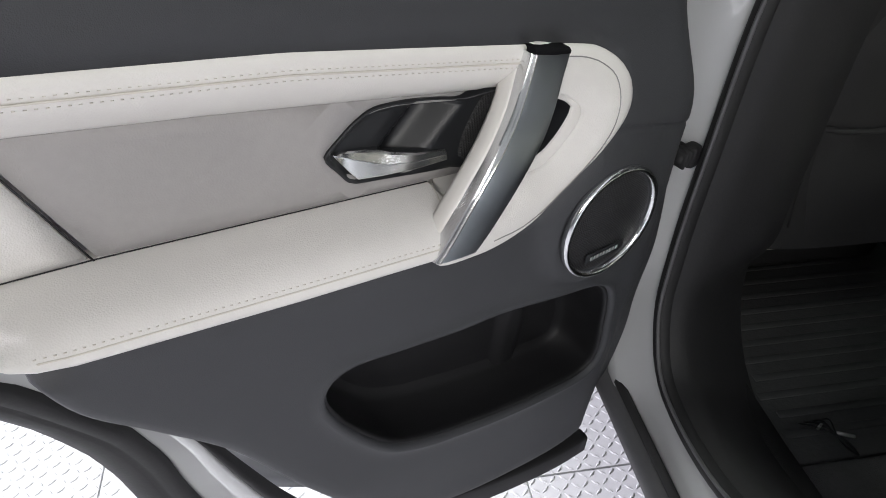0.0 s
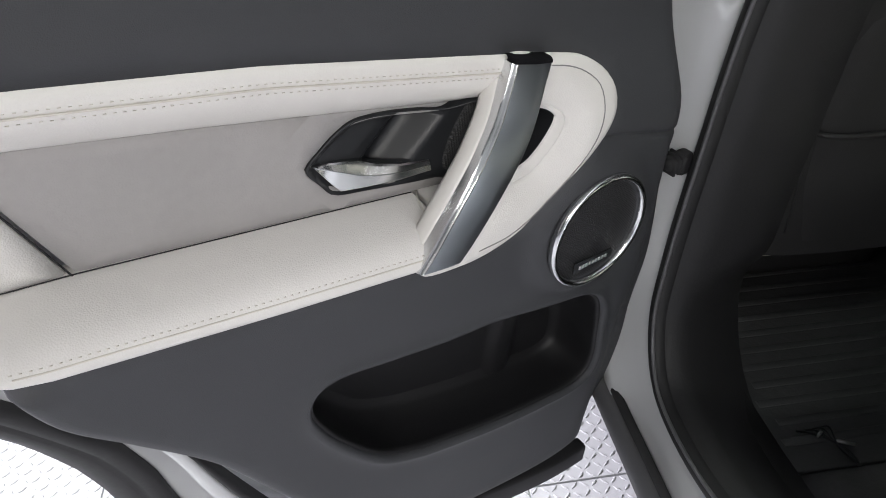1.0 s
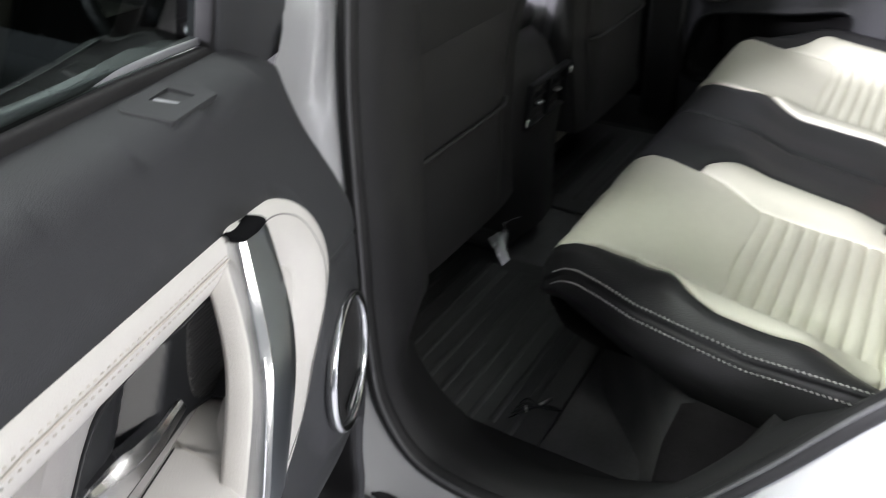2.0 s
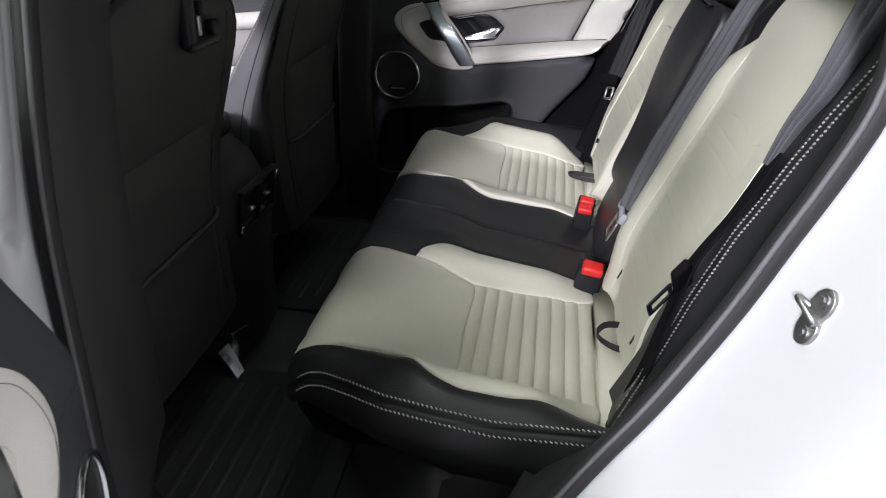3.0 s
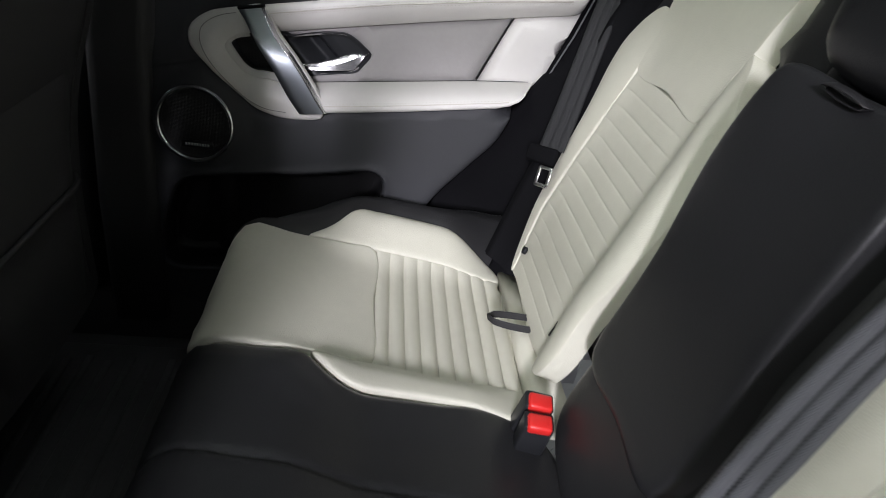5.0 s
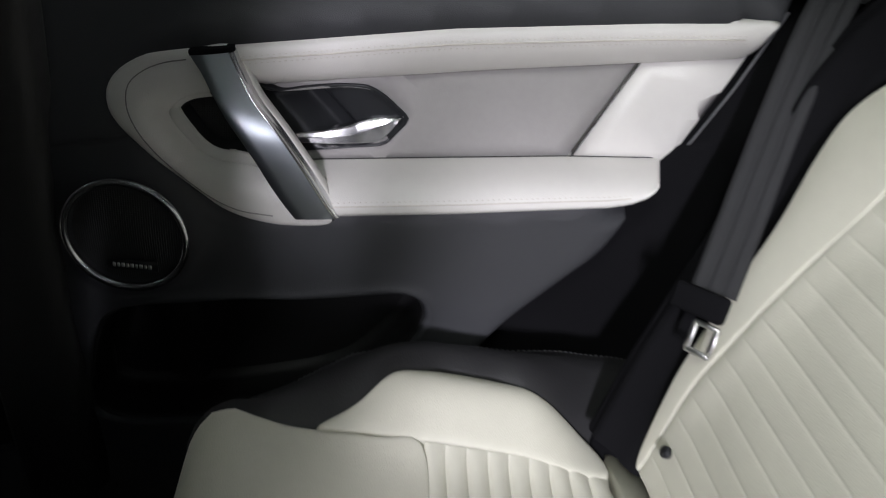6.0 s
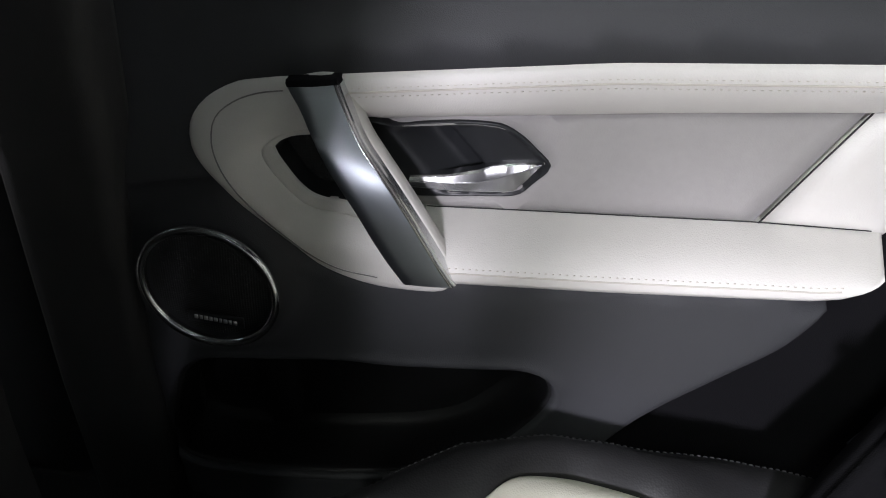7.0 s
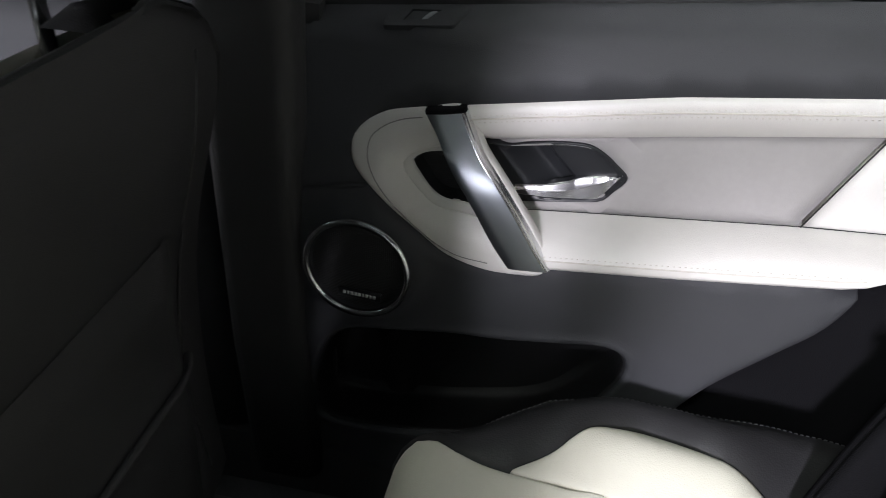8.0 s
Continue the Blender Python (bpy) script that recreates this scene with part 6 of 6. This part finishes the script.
for x in (-0.041, 0.041):
    for k in range(4):
        part("vent_slat", block(0.07, 0.010, 0.003, vm @ Matrix.Translation((x, 0.006, -0.03 + 0.02 * k)) @ Matrix.Rotation(radians(20), 4, "X"), 0.001, 1), GLOSSY, vent)
    part("vent_knob", block(0.016, 0.012, 0.006, vm @ Matrix.Translation((x, -0.004, 0.0)), 0.002, 1), SILVER, vent, "small bright vent tab")
    part("bright_corner", block(0.010, 0.006, 0.018, vm @ Matrix.Translation((x * 2.12, -0.006, 0.028 if x > 0 else -0.028)), 0.003, 1), CHROME, vent, "small bright corner trim")

# ---- floor mats and small things on the floor ----
def rubber_mat(x0, x1, y0, y1):
    t = thing("floor_mat", pose(0, 0, 0.511), "black ribbed rubber floor mat", "floor mat", "rear floor mats")
    part("mat_sheet", block(x1 - x0, y1 - y0, 0.008, Matrix.Translation(((x0 + x1) / 2, (y0 + y1) / 2, 0.004)), 0.003), MATRUB, t)
    ribs = []
    for k in range(12):
        ribs.append(block(x1 - x0 - 0.10, 0.014, 0.002, Matrix.Translation(((x0 + x1) / 2 + 0.012 * (k % 2), lerp(y0 + 0.05, y1 - 0.05, k / 11), 0.0082)), 0.0009, 1))
    part("raised_ribs", join(*ribs), MATRUB, t)


rubber_mat(-0.60, -0.10, 0.60, 1.10)
rubber_mat(0.15, 0.66, 0.60, 1.10)
tun = tagged(new("floor_tunnel", finish(block(0.24, 1.3, 0.05, Matrix.Translation((0.03, 1.55, 0.535)), 0.02, 3), CARPET)), "black carpeted floor tunnel", "floor", "", "structure")
tag = thing("film_tag", pose(-0.140, 0.879, 0.521), "crumpled silver film strip on the mat beside the console", "tag")
part("strip", sweep(spline([(0.076, 0.0015, 0.0865), (0.067, 0.020, 0.079), (0.060, 0.0295, 0.067), (0.056, 0.026, 0.056), (0.046, 0.020, 0.040), (0.030, 0.012, 0.022), (0.014, 0.001, 0.006)], 0.005), rbox(0.014, 0.0010, 0.0003, 1), (0.5, 0.4, 0.8)), PAPER, tag, "thin bent strip")
rows = []
for k in range(7):
    q = k / 6
    a, c_ = Vector((0.024, 0.047, 0.0416)).lerp(Vector((0.0, 0.0, 0.001)), q), Vector((0.048, 0.034, 0.050)).lerp(Vector((0.016, -0.008, 0.010)), q)
    bend = Vector((0, 0, 0.003 * math.sin(3.0 * q)))
    rows.append([a + bend, (a + c_) / 2 + bend * 1.6, c_ + bend, c_ + bend - Vector((0.001, 0, 0.001)), (a + c_) / 2 + bend * 1.6 - Vector((0.001, 0, 0.001)), a + bend - Vector((0.001, 0, 0.001))])
plate_bm = grid(rows, close_v=True)
cap_ends(plate_bm)
part("plate", plate_bm, PAPER, tag, "flat end of the strip", False)
loom = thing("wire_loom", pose(-0.49, 0.63, 0.528), "loose black wires with a bare metal clip on the floor", "wires")
for k in range(4):
    part("wire", sweep(spline([(-0.030 + 0.012 * k, 0.035, -0.006), (-0.022 + 0.008 * k, 0.016, 0.010 + 0.003 * k), (0.0, -0.004 - 0.003 * k, 0.013), (0.018, -0.018 - 0.006 * k, 0.004), (0.028, -0.030, -0.006)], 0.006), circle(0.0016, 6), (0, 0, 1)), GLOSSY, loom)
part("clip", join(block(0.026, 0.005, 0.004, Matrix.Translation((0.012, -0.010, 0.016)) @ Matrix.Rotation(radians(-25), 4, "Z"), 0.001, 1), block(0.010, 0.004, 0.008, Matrix.Translation((-0.014, 0.012, 0.012)) @ Matrix.Rotation(radians(30), 4, "Z"), 0.001, 1)), SILVER, loom, "bare metal clip")

# ---- front right door, seen between the seats ----
fd = thing("front_door", pose(0, 0, 0, 0, 0, 0), "closed charcoal front door with cream pads", "car door")


def fplace(y, z, h):
    return (0.745 - h, y, z)


part("trim_panel", sheet([(0.89, 1.225), (0.90, 0.95), (0.91, 0.56), (1.9, 0.56), (1.9, 1.20)], lambda y, z, d: 0.004 + 0.03 * smooth(1.2, 1.08, z), fplace, 0.04, 0.02, 0.02, 0.03, closed_curve=False), PANEL, fd)
part("upper_roll", sheet([(0.95, 1.118), (1.3, 1.085), (1.75, 1.05), (1.75, 1.01), (1.3, 1.043), (0.95, 1.072)], lambda y, z, d: 0.052, fplace, 0.03, 0.015, 0.014, 0.03, closed_curve=False), CREAM, fd, "cream leather roll")
part("suede_insert", sheet([(0.95, 1.070), (1.3, 1.041), (1.75, 1.008), (1.75, 0.93), (1.3, 0.95), (0.95, 0.965)], lambda y, z, d: 0.042, fplace, 0.04, 0.004, 0.003, 0.01, closed_curve=False), SUEDE, fd, "grey suede insert")
part("armrest", sheet([(0.95, 0.963), (1.3, 0.948), (1.75, 0.928), (1.75, 0.87), (1.3, 0.89), (0.95, 0.90)], lambda y, z, d: 0.070, fplace, 0.03, 0.02, 0.02, 0.05, closed_curve=False), CREAM, fd, "cream leather armrest")
bzz = part("release_bezel", sheet([(1.325, 0.990), (1.335, 1.012), (1.36, 1.022), (1.50, 1.012), (1.50, 0.965), (1.35, 0.968)], lambda y, z, d: 0.048, fplace, 0.012, 0.004, 0.004, 0.01), GLOSSY, fd, "black handle recess")
part("release_lever", sheet([(1.332, 0.990), (1.36, 0.996), (1.44, 0.980), (1.44, 0.974), (1.350, 0.973)], lambda y, z, d: 0.060, fplace, 0.01, 0.004, 0.004, 0.01), CHROME, bzz, "chrome release lever")
fg = part("window_pane", grid([[(0.775 - 0.26 * (z - 1.22), y, z) for y in (0.90, 1.2, 1.6, 2.0)] for z in (1.20, 1.35, 1.5, 1.64)]), FRONTGLASS, fd, "tinted window glass")
fg.visible_shadow = False
part("outer_skin", grid([[(0.90 - 0.03 * abs(z - 0.8), y, z) for y in (0.86, 1.4, 2.3)] for z in (0.45, 0.8, 1.22)]), PAINT, fd, "white painted outer skin")
# left front door beyond the pillar
fl_ = thing("front_door", pose(0, 0, 0), "closed white front door beyond the pillar", "car door")
part("outer_skin", grid([[(-0.90 + 0.03 * abs(z - 0.8) - 0.02, y, z) for y in (0.90, 1.4, 2.3)] for z in (0.45, 0.8, 1.13)]), PAINT, fl_, "white painted outer skin")
part("trim_panel", grid([[(-0.74, y, z) for y in (0.94, 1.4, 2.1)] for z in (0.52, 0.8, 1.12)]), PANEL, fl_, "charcoal inner trim")
fg = part("window_pane", grid([[(-0.775 + 0.26 * (z - 1.22), y, z) for y in (0.93, 1.2, 1.6, 2.0)] for z in (1.20, 1.35, 1.5, 1.64)]), FRONTGLASS, fl_, "tinted window glass")
fg.visible_shadow = False

# ---- steering wheel ----
wheel = thing("steering_wheel", Matrix.Translation((-0.24, 1.62, 1.035)) @ Matrix.Rotation(radians(65), 4, "X"), "black leather steering wheel with silver spokes", "steering wheel")
part("rim", sweep([(0.185 * math.cos(a), 0.185 * math.sin(a), 0) for a in [2 * math.pi * k / 48 for k in range(48)]], circle(0.015, 10), (0, 0, 1), closed=True), EBONY, wheel, "black leather rim")
part("hub", block(0.16, 0.12, 0.05, None, 0.02, 3), GLOSSY, wheel, "black hub pad")
for x in (-1, 1):
    part("spoke", block(0.10, 0.035, 0.012, Matrix.Translation((x * 0.125, 0.0, 0.0)), 0.005), SILVER, wheel, "satin silver spoke")
part("spoke", block(0.03, 0.10, 0.012, Matrix.Translation((0, -0.12, 0.0)), 0.005), SILVER, wheel, "satin silver spoke")
